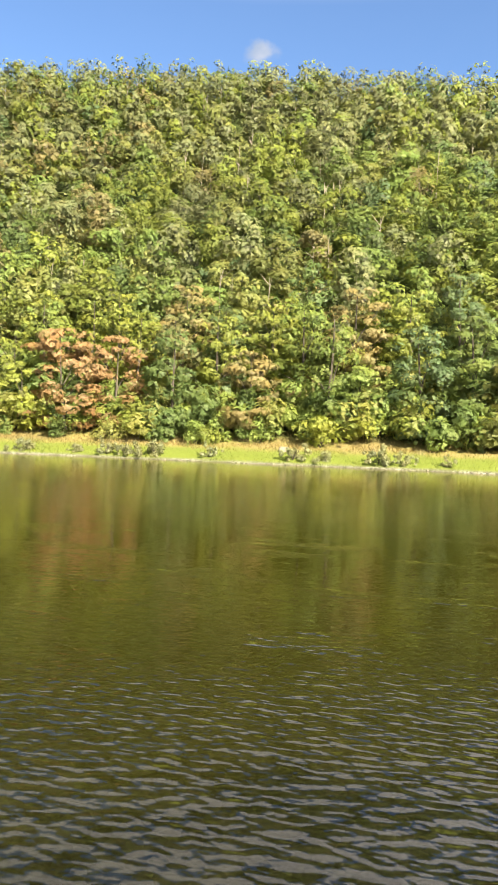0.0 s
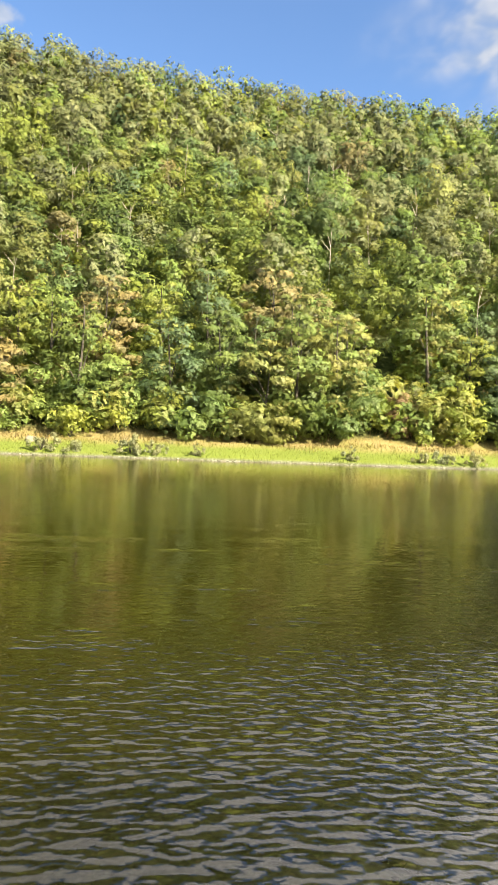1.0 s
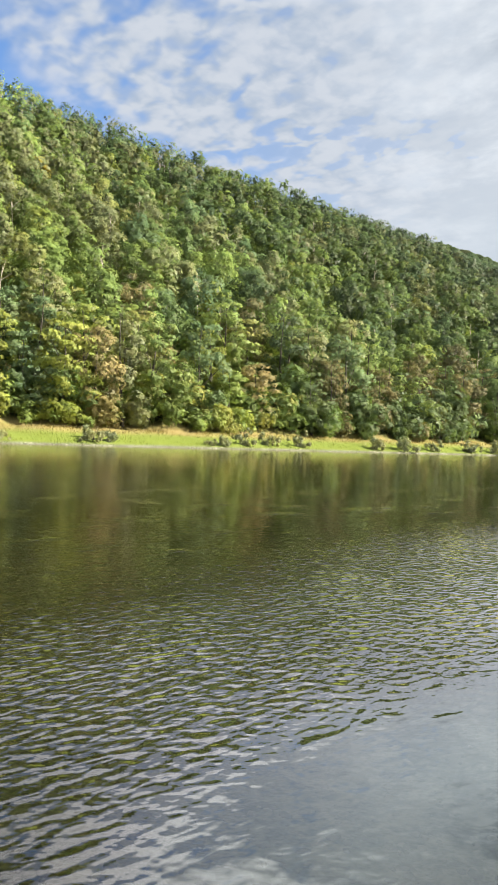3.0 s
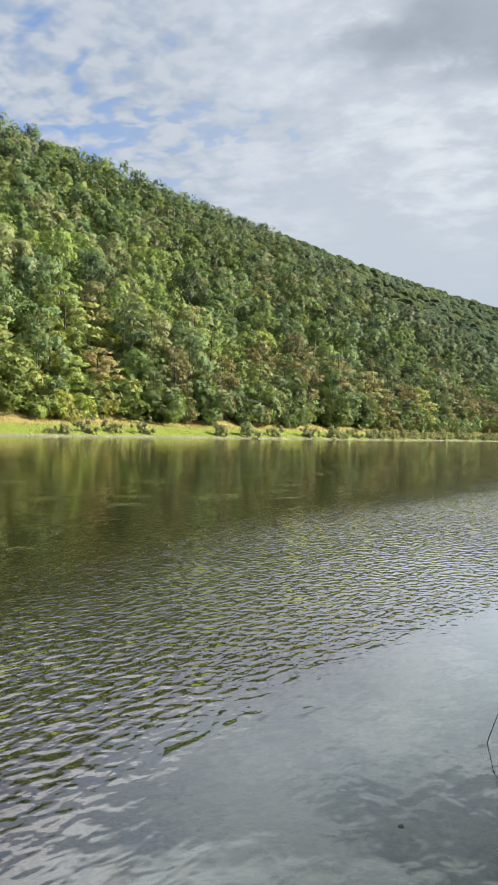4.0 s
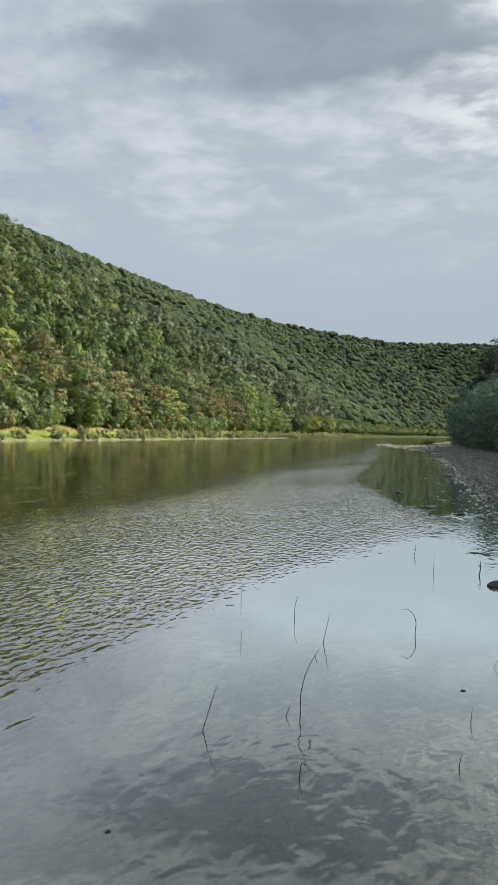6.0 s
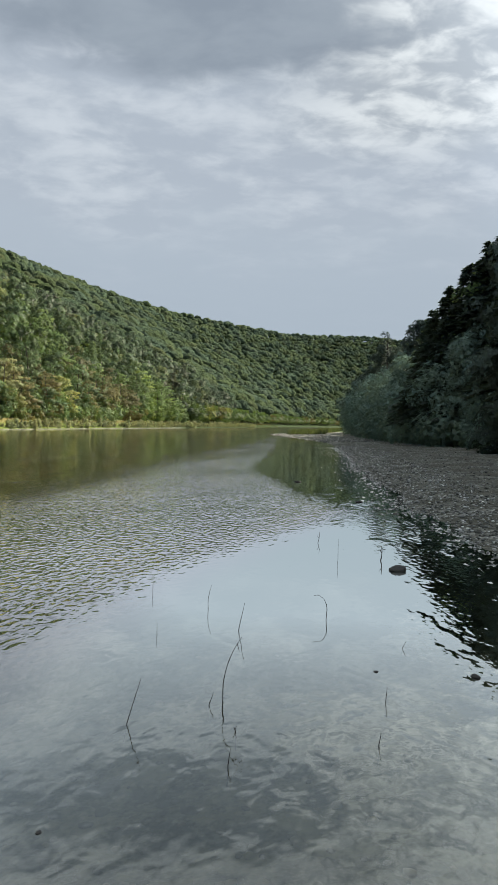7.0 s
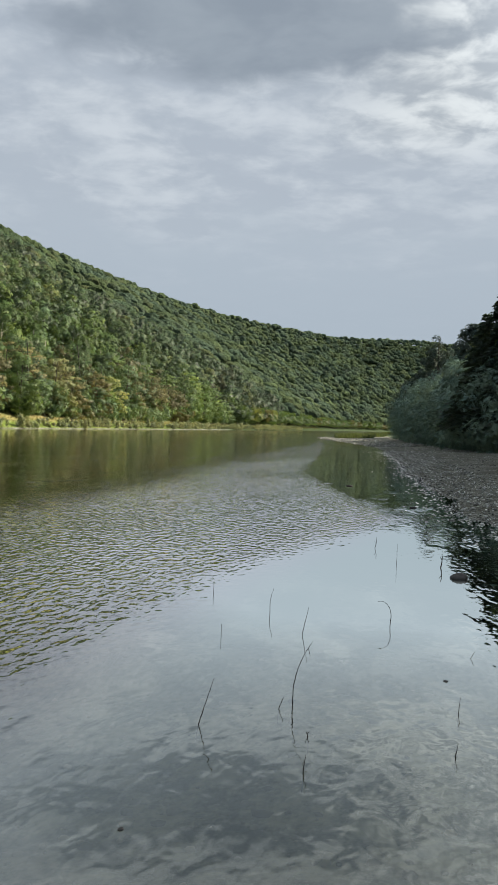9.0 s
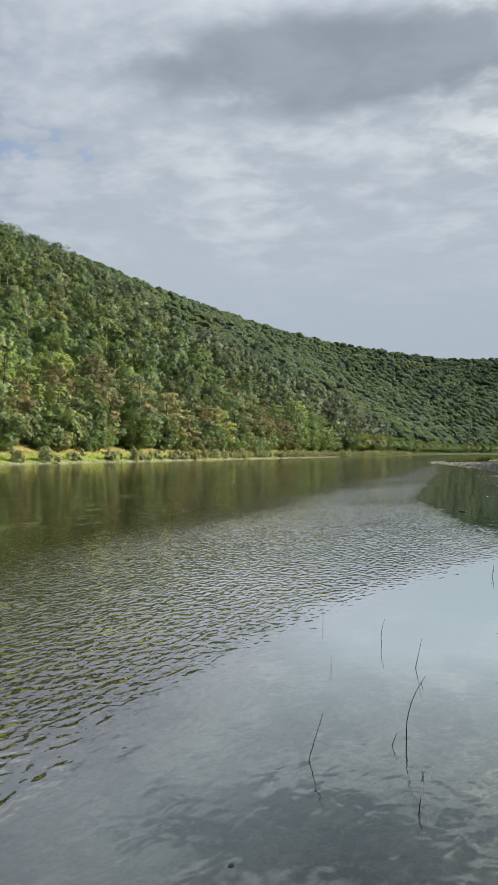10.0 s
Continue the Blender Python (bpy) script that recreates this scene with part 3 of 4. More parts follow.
def tube(points, radii, sides=6):
    """A tapered limb along points."""
    pts = np.asarray(points, float)
    tan = np.gradient(pts, axis=0)
    tan /= np.linalg.norm(tan, axis=1, keepdims=True) + 1e-9
    ref = np.where(np.abs(tan[:, 2:3]) > 0.9, np.array([[1.0, 0, 0]]), np.array([[0, 0, 1.0]]))
    a = np.cross(tan, ref)
    a /= np.linalg.norm(a, axis=1, keepdims=True) + 1e-9
    b = np.cross(tan, a)
    th = np.linspace(0, 2 * np.pi, sides, endpoint=False)
    ring = pts[:, None] + np.asarray(radii)[:, None, None] * (np.cos(th)[None, :, None] * a[:, None] + np.sin(th)[None, :, None] * b[:, None])
    n = len(pts)
    i = np.arange(n * sides).reshape(n, sides)
    f = np.stack([i[:-1], np.roll(i[:-1], -1, 1), np.roll(i[1:], -1, 1), i[1:]], -1).reshape(-1, 4)
    return ring.reshape(-1, 3), f


def join(parts):
    vs, fs, off = [], [], 0
    for v, f in parts:
        vs.append(v)
        fs.append(f + off)
        off += len(v)
    return np.concatenate(vs), np.concatenate(fs)


def limbs(h, centres, thick=0.16):
    """Trunk and main limbs that reach the foliage clumps."""
    bend = rng.normal(size=2) * 0.02 * h
    zs = np.linspace(0, 0.92 * h, 7)
    trunk = np.stack([bend[0] * np.sin(zs / h * 3), bend[1] * np.sin(zs / h * 2.4), zs - 0.3], -1)
    out = [tube(trunk, thick * (1 - 0.88 * zs / h), 7)]
    for c in centres[:5]:
        z0 = max(0.15 * h, c[2] * 0.55)
        s = np.array([np.interp(z0, zs, trunk[:, 0]), np.interp(z0, zs, trunk[:, 1]), z0])
        t = np.linspace(0, 1, 5)[:, None]
        p = s + (c - s) * t + np.array([0, 0, 1]) * (t * (1 - t)) * 0.5 + rng.normal(size=(5, 3)) * 0.05 * (t > 0)
        out.append(tube(p, thick * 0.42 * (1 - 0.85 * t[:, 0]), 4))
    return join(out)


def quads(cards):
    k = cards.shape[1]
    return cards.reshape(-1, 3), np.arange(cards.shape[0] * k).reshape(-1, k)


def thing(name, label, category, group=""):
    return tagged(new(name), label, category, group)


def roundness(cards, centres, h):
    """Outward direction of each leaf spray, from its clump and from the middle of the crown."""
    mid = cards.mean(1)
    near = np.argmin(((mid[:, None] - centres[None]) ** 2).sum(-1), 1)
    a = mid - centres[near]
    b = mid - np.array([0, 0, 0.45 * h])
    n = a / (np.linalg.norm(a, axis=1, keepdims=True) + 1e-6) * 0.7 + b / (np.linalg.norm(b, axis=1, keepdims=True) + 1e-6)
    n /= np.linalg.norm(n, axis=1, keepdims=True) + 1e-6
    return np.repeat(n, cards.shape[1], 0)


def tree_model(h, width, n_clump, count, size, flat, base, low=0.9):
    c, r = clumps(n_clump, h, width, base, 0.75 if low == 0.9 else 0.5, low)
    cards = leaf_cards(c, r, count, size, flat)
    return {"h": h, "leaf": quads(cards), "puff": roundness(cards, c, h), "wood": limbs(h, c, 0.018 * h)}


MODELS = [tree_model(9.5, 7.6, 74, 3700, 0.33, 0.40, 0.03, 1.35), tree_model(10.5, 6.8, 66, 3600, 0.33, 0.70, 0.02, 1.35),
          tree_model(8.0, 7.2, 66, 3400, 0.33, 0.34, 0.02, 1.3), tree_model(11.5, 6.6, 66, 3700, 0.33, 0.75, 0.03, 1.3),
          tree_model(6.5, 5.8, 44, 2500, 0.32, 0.6, 0.0, 1.3)]
NAMED = {"lime": "yellow-green", "green": "mid-green", "deep": "dark green", "olive": "olive-green", "tan": "tan-brown autumn",
         "rust": "rusty orange autumn", "gold": "golden yellow autumn", "teal": "bluish-green", "grey": "grey-green", "bronze": "brownish bronze-green", "shady": "shade-darkened green"}
CACHE = {}


def edge_tree(model, species, m):
    key = (model, species)
    if key in CACHE:
        return copy_thing(CACHE[key], m)
    t = thing("tree", NAMED[species] + " leafy tree at the foot of the wooded slope", "tree", "trees along the forest edge")
    mesh_object("trunk", *MODELS[model]["wood"], BARK, t, True)
    mesh_object("crown", *MODELS[model]["leaf"], LEAF[species], t, attrs={"puff": MODELS[model]["puff"]})
    t.matrix_basis = m
    CACHE[key] = t
    return t


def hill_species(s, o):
    """Colours of the woods: yellower upstream, darker green downstream to stand in for cloud shade; autumn colours in
    patches.
    """
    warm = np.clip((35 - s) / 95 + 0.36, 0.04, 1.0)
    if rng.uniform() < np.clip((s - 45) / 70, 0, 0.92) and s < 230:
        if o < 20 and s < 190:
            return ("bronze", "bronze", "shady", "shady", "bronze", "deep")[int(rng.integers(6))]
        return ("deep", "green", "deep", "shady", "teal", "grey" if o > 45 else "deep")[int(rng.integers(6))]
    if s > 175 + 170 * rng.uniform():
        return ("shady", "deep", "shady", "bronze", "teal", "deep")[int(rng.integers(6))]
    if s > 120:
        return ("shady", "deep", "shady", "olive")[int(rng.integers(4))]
    r = rng.uniform()
    patch = float(wobble(s, o, 14.0, 2.0))
    if r < 0.010 + 0.028 * warm:
        return "tan"
    if r < 0.015 + 0.075 * warm and patch > 0:
        return "gold" if rng.uniform() < 0.18 else "tan"
    if rng.uniform() < 0.14 + 0.42 * np.clip((o - 30) / 60, 0, 1):
        return "grey"
    q = rng.uniform() + 0.25 * patch
    if q < warm * 0.42:
        return "lime"
    if q < 0.08 + warm * 0.56:
        return "olive"
    return ("green", "green", "deep", "green", "teal", "green")[int(rng.integers(6))]


# trees whose colour stands out at the edge of the woods: along the bank, behind it, model, species, scale
MARKED = [(-36.6, 9.0, 2, "rust", 1.30), (-31.8, 9.6, 0, "rust", 0.98), (-28.5, 18.5, 0, "tan", 0.95), (-18.4, 9.8, 2, "tan", 0.95),
          (-3.3, 13.6, 4, "gold", 0.42), (-3.0, 9.0, 1, "teal", 0.85), (16.9, 9.0, 4, "rust", 0.6), (13.9, 17.0, 2, "tan", 0.8),
          (-25.5, 9.0, 1, "deep", 1.0), (-11.5, 9.5, 3, "green", 0.95), (-41.5, 9.0, 4, "lime", 1.0), (44.2, 15.0, 2, "tan", 0.7),
          (48.7, 15.5, 4, "gold", 0.45), (55.1, 11.0, 2, "tan", 0.85), (34.4, 14.8, 4, "tan", 0.8), (21.7, 8.3, 4, "lime", 0.85),
          (89.6, 8.6, 4, "gold", 0.6), (107.7, 11.0, 0, "tan", 1.0), (147.2, 9.8, 1, "teal", 1.0), (137.0, 9.2, 2, "olive", 1.0)]
front = []
for row, (o0, gap) in enumerate(((8.8, 3.4), (12.2, 4.2), (16.5, 5.0))):
    s = -48.0
    while s < 232:
        g = gap * (1 + max(0, s - 120) / 300)
        s += g * rng.uniform(0.75, 1.25)
        o = o0 + rng.uniform(-1.1, 1.3)
        if any(abs(s - q[0]) < 3.0 and abs(o - q[1]) < 3.0 for q in MARKED):
            continue
        mod = int(rng.choice([0, 1, 2, 3, 4], p=[.25, .22, .23, .12, .18])) if row == 0 else int(rng.choice([0, 1, 3], p=[.4, .3, .3]))
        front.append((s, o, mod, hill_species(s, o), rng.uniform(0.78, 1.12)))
for s, o, mod, sp, k in front + MARKED:
    x, y = from_bank(s, o)
    z = float(height(x, y))
    edge_tree(mod, sp, pose(float(x), float(y), z, rng.uniform(-4, 4), rng.uniform(-4, 4), rng.uniform(0, 360)) @ Matrix.Scale(k, 4))


def canopy_crown(detail, h, width):
    """A closed leafy crown for the far slope: a dome broken into uneven lobes. Triangles as loose corners, and outward directions."""
    bm = bmesh.new()
    bmesh.ops.create_icosphere(bm, subdivisions=detail, radius=1.0)
    v = np.array([q.co[:] for q in bm.verts])
    f = np.array([[q.index for q in p.verts] for p in bm.faces])
    bm.free()
    d = rng.normal(size=(11, 3))
    d[:, 2] = np.abs(d[:, 2]) * 0.8 + 0.05
    d /= np.linalg.norm(d, axis=1, keepdims=True)
    lobe = np.max(v @ d.T, axis=1)
    r = 0.62 + 0.46 * np.clip((lobe - 0.55) / 0.45, 0, 1) ** 0.7 + rng.uniform(-0.09, 0.09, len(v))
    p = v * r[:, None] * np.array([width / 2, width / 2, h * 0.36]) + np.array([0, 0, h * 0.58])
    f = f[v[f].mean(1)[:, 2] > -0.55]
    return p[f].reshape(-1, 3), v[f].reshape(-1, 3)


def far_woods():
    """The rest of the forest, too many to count: crowns of leaf sprays on the slope, coarser with distance."""
    levels = [(135, 1200, 0.40, 0.26), (240, 340, 0.70, 0.22), (340, 180, 0.96, 0.22), (520, 0, 0, 0), (5000, 0, 0, 0)]
    pos, spc = [], []
    for s0, s1, gap in ((-330, 230, 5.5), (230, 520, 4.7), (520, 1360, 5.4)):
        for s in np.arange(s0, s1, gap):
            for o in np.arange(19.5 if s < 228 else 9.5, RIDGE_AT + 9, gap * 0.93):
                a, b = s + rng.uniform(-.45, .45) * gap, o + rng.uniform(-.45, .45) * gap
                pos.append((a, b))
                # cloud shade is put into the tint downstream, then a greyer green for haze
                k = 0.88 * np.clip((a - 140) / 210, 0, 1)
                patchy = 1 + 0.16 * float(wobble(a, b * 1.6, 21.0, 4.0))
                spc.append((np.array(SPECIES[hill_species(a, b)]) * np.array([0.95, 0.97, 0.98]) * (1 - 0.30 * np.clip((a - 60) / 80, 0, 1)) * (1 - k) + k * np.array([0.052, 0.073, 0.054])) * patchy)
    pos, spc = np.array(pos), np.array(spc)
    x, y = from_bank(pos[:, 0], pos[:, 1])
    z = height(x, y)
    dist = np.hypot(x, y)
    keep = (x > -230) & ~((x < -30) & (np.degrees(np.arctan2(y, x)) > 129))
    lo = 0
    for n, (hi, cards, size, jit) in enumerate(levels):
        sel = np.where(keep & (dist >= lo) & (dist < hi))[0]
        lo = hi
        vs, cs, ns = [], [], []
        models = []
        if n > 2:           # too far to see leaves: lumpy closed crowns, shaded by their own relief
            for _ in range(12):
                models.append(canopy_crown(2, rng.uniform(8.0, 10.5), rng.uniform(7.2, 9.8)))
            sized = True
        else:
            sized = False
        for _ in range(0 if sized else 9):
            h = rng.uniform(8.0, 11.0)
            c, r = clumps((25, 20, 15)[n], h, rng.uniform(5.8, 7.6), 0.22, 0.6)
            q = leaf_cards(c, r, cards, size, 0.75, 3, 0.6, jit, (0.72, 0.78, 0.82)[n])
            models.append((q.reshape(-1, 3), roundness(q, c, h)))
        for _ in range(0 if sized else 3):          # broad low crowns on the windy ridge
            h = rng.uniform(9.6, 10.8)
            c, r = clumps(18, h, 8.6, 0.0, 0.35)
            q = leaf_cards(c, r, cards, size, 0.75, 3, 0.7, jit, (0.72, 0.78, 0.82)[n])
            models.append((q.reshape(-1, 3), roundness(q, c, h)))
        pick = np.where(pos[sel, 1] > 126, rng.integers(9, 12, len(sel)), rng.integers(0, 9, len(sel)))
        for k in range(12):
            t = sel[pick == k]
            if not len(t):
                continue
            a = rng.uniform(0, 2 * np.pi, len(t))
            sc = rng.uniform(0.78, 1.16, len(t)) if n < 3 else rng.uniform(0.75, 1.15, len(t))
            if k > 8:
                sc = 1.0 + (sc - 0.96) * 0.4
            v, nv = models[k]
            ca, sa = np.cos(a)[:, None], np.sin(a)[:, None]
            out = np.stack([nv[None, :, 0] * ca - nv[None, :, 1] * sa, nv[None, :, 0] * sa + nv[None, :, 1] * ca, nv[None, :, 2] + 0 * ca], -1).reshape(-1, 3)
            ns.append(out)
            px = (v[None, :, 0] * np.cos(a)[:, None] - v[None, :, 1] * np.sin(a)[:, None]) * sc[:, None] + x[t][:, None]
            py = (v[None, :, 0] * np.sin(a)[:, None] + v[None, :, 1] * np.cos(a)[:, None]) * sc[:, None] + y[t][:, None]
            pz = v[None, :, 2] * sc[:, None] * (rng.uniform(0.85, 1.15, len(t)) if n < 3 else rng.uniform(0.93, 1.07, len(t)))[:, None] + z[t][:, None]
            vs.append(np.stack([px, py, pz], -1).reshape(-1, 3))
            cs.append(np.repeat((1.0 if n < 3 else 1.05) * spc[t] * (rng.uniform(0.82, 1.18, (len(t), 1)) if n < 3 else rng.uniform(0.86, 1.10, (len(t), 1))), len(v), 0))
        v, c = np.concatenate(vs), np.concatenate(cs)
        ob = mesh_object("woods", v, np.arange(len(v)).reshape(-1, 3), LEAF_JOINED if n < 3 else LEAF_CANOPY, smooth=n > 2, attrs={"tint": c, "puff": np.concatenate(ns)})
        tagged(ob, "dense mixed broadleaf forest in early autumn covering the slope", "forest", kind="stuff")


far_woods()


def thicket():
    """Low saplings and brambles that fill the floor of the woods between the trunks."""
    k = 1400
    s, o = rng.uniform(-60, 240, k), 9.0 + 58 * rng.uniform(0, 1, k) ** 1.5
    x, y = from_bank(s, o)
    z = height(x, y)
    v = [leaf_cards(np.stack([rng.normal(0, 0.7, 6), rng.normal(0, 0.7, 6), rng.uniform(0.4, 2.4, 6)], -1), np.full(6, 0.8), 80, 0.55, 0.8).reshape(-1, 3) for _ in range(5)]
    vs, cs = [], []
    for i in range(k):
        vs.append(v[i % 5] * rng.uniform(0.8, 1.5) + np.array([x[i], y[i], z[i]]))
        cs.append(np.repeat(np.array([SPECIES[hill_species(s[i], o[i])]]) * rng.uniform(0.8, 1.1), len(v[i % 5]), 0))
    # the farther ones are darkened once more, shade put into their tint
    for _ in range(550):
        a, b = rng.uniform(232, 1000), rng.uniform(3.0, 10.0)
        px, py = from_bank(a, b)
        vs.append(v[0] * rng.uniform(1.4, 2.3) + np.array([float(px), float(py), float(height(px, py))]))
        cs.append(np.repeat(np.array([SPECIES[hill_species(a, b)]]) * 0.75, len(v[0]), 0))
    vs, cs = np.concatenate(vs), np.concatenate(cs)
    ob = mesh_object("thicket", vs, np.arange(len(vs)).reshape(-1, 3), LEAF_JOINED, attrs={"tint": cs})
    tagged(ob, "saplings and brambles between the trunks of the wood", "undergrowth", kind="stuff")


thicket()


def slope_trunks():
    """Slim pale stems that show between the crowns higher up."""
    parts = []
    for _ in range(300):
        s, o = rng.uniform(-150, 190), rng.uniform(22, 140)
        x, y = from_bank(s, o)
        z = float(height(x, y))
        h = rng.uniform(4.5, 8.0)
        lean = rng.normal(0, 0.05, 2) * h
        t = np.linspace(0, 1, 4)[:, None]
        p = np.array([[float(x), float(y) - 2.2, z]]) + t * np.array([[lean[0], lean[1], h]])
        parts.append(tube(p, 0.07 * (1.1 - 0.8 * t[:, 0]), 3))
        for _ in range(3):
            q = p[1] + (p[3] - p[1]) * rng.uniform(0.1, 0.8)
            parts.append(tube(np.stack([q, q + np.array([rng.normal(0, 0.9), -0.3, rng.uniform(0.8, 1.8)])]), [0.045, 0.012], 3))
    v, f = join(parts)
    tagged(mesh_object("slope_trunks", v, f, BARK_PALE, smooth=True), "slim pale trunks and bare limbs among the crowns on the slope", "tree trunks", kind="stuff")


slope_trunks()


# ---- far bank: grass, shore stones, shrubs ----
def rock_mesh(rough=0.25, detail=1):
    """One rounded stone, about one metre across: an icosahedron pushed about."""
    bm = bmesh.new()
    bmesh.ops.create_icosphere(bm, subdivisions=detail, radius=0.5)
    v = np.array([q.co[:] for q in bm.verts])
    f = np.array([[q.index for q in p.verts] for p in bm.faces])
    bm.free()
    lump = np.zeros(len(v))
    for _ in range(6):              # flat faces broken off here and there
        d = rng.normal(size=3)
        d /= np.linalg.norm(d)
        lump = np.maximum(lump, v @ d - rng.uniform(0.30, 0.42)) if detail > 1 else lump
    v *= 1 + rough * rng.uniform(-1, 1, (len(v), 1)) * (1.0 if detail == 1 else 0.12) - lump[:, None] * 1.8
    return v * np.array([1, 0.8, 0.62]), f


def scatter_stones(name, x, y, size, mat, label, sink=0.25):
    """Many small stones in one mesh."""
    kinds = [rock_mesh() for _ in range(6)]
    z = height(x, y)
    vs, fs, off = [], [], 0
    for k, (v, f) in enumerate(kinds):
        t = np.arange(k, len(x), 6)
        a = rng.uniform(0, 6.283, len(t))
        flat = rng.uniform(0.4, 0.9, len(t))
        px = (v[None, :, 0] * np.cos(a)[:, None] - v[None, :, 1] * np.sin(a)[:, None]) * size[t][:, None] + x[t][:, None]
        py = (v[None, :, 0] * np.sin(a)[:, None] + v[None, :, 1] * np.cos(a)[:, None]) * size[t][:, None] + y[t][:, None]
        pz = (v[None, :, 2] + sink * 0.3) * (size * 1.0)[t][:, None] * flat[:, None] + z[t][:, None]
        vs.append(np.stack([px, py, pz], -1).reshape(-1, 3))
        fs.append((f[None] + (np.arange(len(t)) * len(v))[:, None, None]).reshape(-1, 3) + off)
        off += len(t) * len(v)
    ob = mesh_object(name, np.concatenate(vs), np.concatenate(fs), mat)
    return tagged(ob, label, "stones", kind="stuff")


n = 1500
s_ = rng.uniform(-50, 420, n)
s_ = np.where(rng.uniform(0, 1, n) < 0.55, -50 + (s_ + 50) * 0.42, s_)
o_ = rng.uniform(-0.22, 0.22, n) - 0.35 * wobble(s_, s_ * 0, 3.1) - 0.5 * wobble(s_, s_ * 0, 17.0, 3)
gappy = wobble(s_, s_ * 0, 4.0, 1) + rng.uniform(-1, 1, n) * 0.7 > 0.0
x_, y_ = from_bank(s_[gappy], o_[gappy])
scatter_stones("shore_stones", x_, y_, rng.uniform(0.06, 0.18, len(x_)), STONE_PALE, "pale limestone rubble along the far waterline")


def blades(x, y, h, lean, tint, name, label):
    """Grass: each blade a slim triangle."""
    z = height(x, y)
    k = len(x)
    a = rng.uniform(0, 6.283, k)
    w = h * 0.08 + 0.012
    dx, dy = np.cos(a) * w, np.sin(a) * w
    lx, ly = rng.normal(0, lean, k) * h, rng.normal(0, lean, k) * h
    v = np.stack([np.stack([x - dx, y - dy, z - 0.02], -1), np.stack([x + dx, y + dy, z - 0.02], -1), np.stack([x + lx, y + ly, z + h], -1)], 1)
    ob = mesh_object(name, v.reshape(-1, 3), np.arange(k * 3).reshape(-1, 3), GRASS, attrs={"tint": np.repeat(tint, 3, 0)})
    return tagged(ob, label, "grass", kind="stuff")


def bank_grass():
    k = 72000
    s = -52 + 470 * rng.uniform(0, 1, k) ** 1.9
    o = rng.uniform(0.12, FOOT + 2.2, k) - 0.35 * wobble(s, s * 0, 3.1) - 0.5 * wobble(s, s * 0, 17.0, 3)
    x, y = from_bank(s, o)
    dry = np.clip((o - 3.3) / 2.6 + 0.35 * wobble(s, o, 2.6) + rng.normal(0, 0.22, k), 0, 1)
    green = np.array([0.122, 0.158, 0.032]) * rng.uniform(0.75, 1.3, (k, 1))
    straw = np.array([0.225, 0.188, 0.080]) * rng.uniform(0.7, 1.2, (k, 1))
    tint = green * (1 - dry[:, None]) + straw * dry[:, None]
    # blades fall to half their brightness downstream, like the turf
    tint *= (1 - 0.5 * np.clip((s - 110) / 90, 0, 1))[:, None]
    h = rng.uniform(0.06, 0.17, k) * (1 + 0.7 * dry) * np.clip(1.1 + 0.6 * wobble(s, o, 1.9, 5), 0.4, 1.6)
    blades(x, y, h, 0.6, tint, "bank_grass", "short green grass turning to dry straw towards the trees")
    k = 14000
    x = np.where(rng.uniform(0, 1, k) < 0.4, rng.uniform(116, 150, k), rng.uniform(150, 330, k))
    n0 = rng.uniform(0.2, 6, k) + np.where(x < 150, 2.5, 0.0)
    y = np.interp(x, SHORE_X, SHORE_Y) - n0
    tint = np.array([0.052, 0.068, 0.026]) * rng.uniform(0.7, 1.3, (k, 1))
    blades(x, y, rng.uniform(0.3, 0.9, k), 0.3, tint, "bar_grass", "rough olive grass past the tip of the gravel bar")


bank_grass()


def shrub_model(h, width, count):
    stems = []
    for _ in range(8):
        a = rng.uniform(0, 6.283)
        t = np.linspace(0, 1, 5)[:, None]
        tip = np.array([np.cos(a) * width * 0.45 * rng.uniform(0.3, 1), np.sin(a) * width * 0.45 * rng.uniform(0.3, 1), h * rng.uniform(0.75, 1.0)])
        p = tip * np.concatenate([t ** 1.3, t ** 1.3, t], 1)
        stems.append(tube(p, 0.014 * (1.15 - t[:, 0]), 3))
    n = 16
    c = np.stack([rng.normal(0, width * 0.27, n), rng.normal(0, width * 0.27, n), rng.uniform(0.08, 1.0, n) ** 1.2 * h * 0.9], -1)
    return join(stems), quads(leaf_cards(c, width * rng.uniform(0.07, 0.17, n), count, 0.10, 1.2, 3, 0.5, 0.5, 0.1))


SHRUBS = [shrub_model(1.1, 1.5, 1300), shrub_model(0.85, 1.7, 1300), shrub_model(1.35, 1.3, 1300)]
shrub_first = {}


def shrub(k, x, y, scale, turn):
    m = pose(x, y, float(height(x, y)) - 0.05, 0, 0, turn) @ Matrix.Scale(scale, 4)
    if k in shrub_first:
        return copy_thing(shrub_first[k], m)
    t = thing("shrub", "grey-green willow shrub with thin stems at the waterline", "shrub", "shrubs along the far waterline")
    mesh_object("stems", *SHRUBS[k][0], BARK, t, True)
    mesh_object("foliage", *SHRUBS[k][1], LEAF_SHRUB, t)
    t.matrix_basis = m
    shrub_first[k] = t
    return t


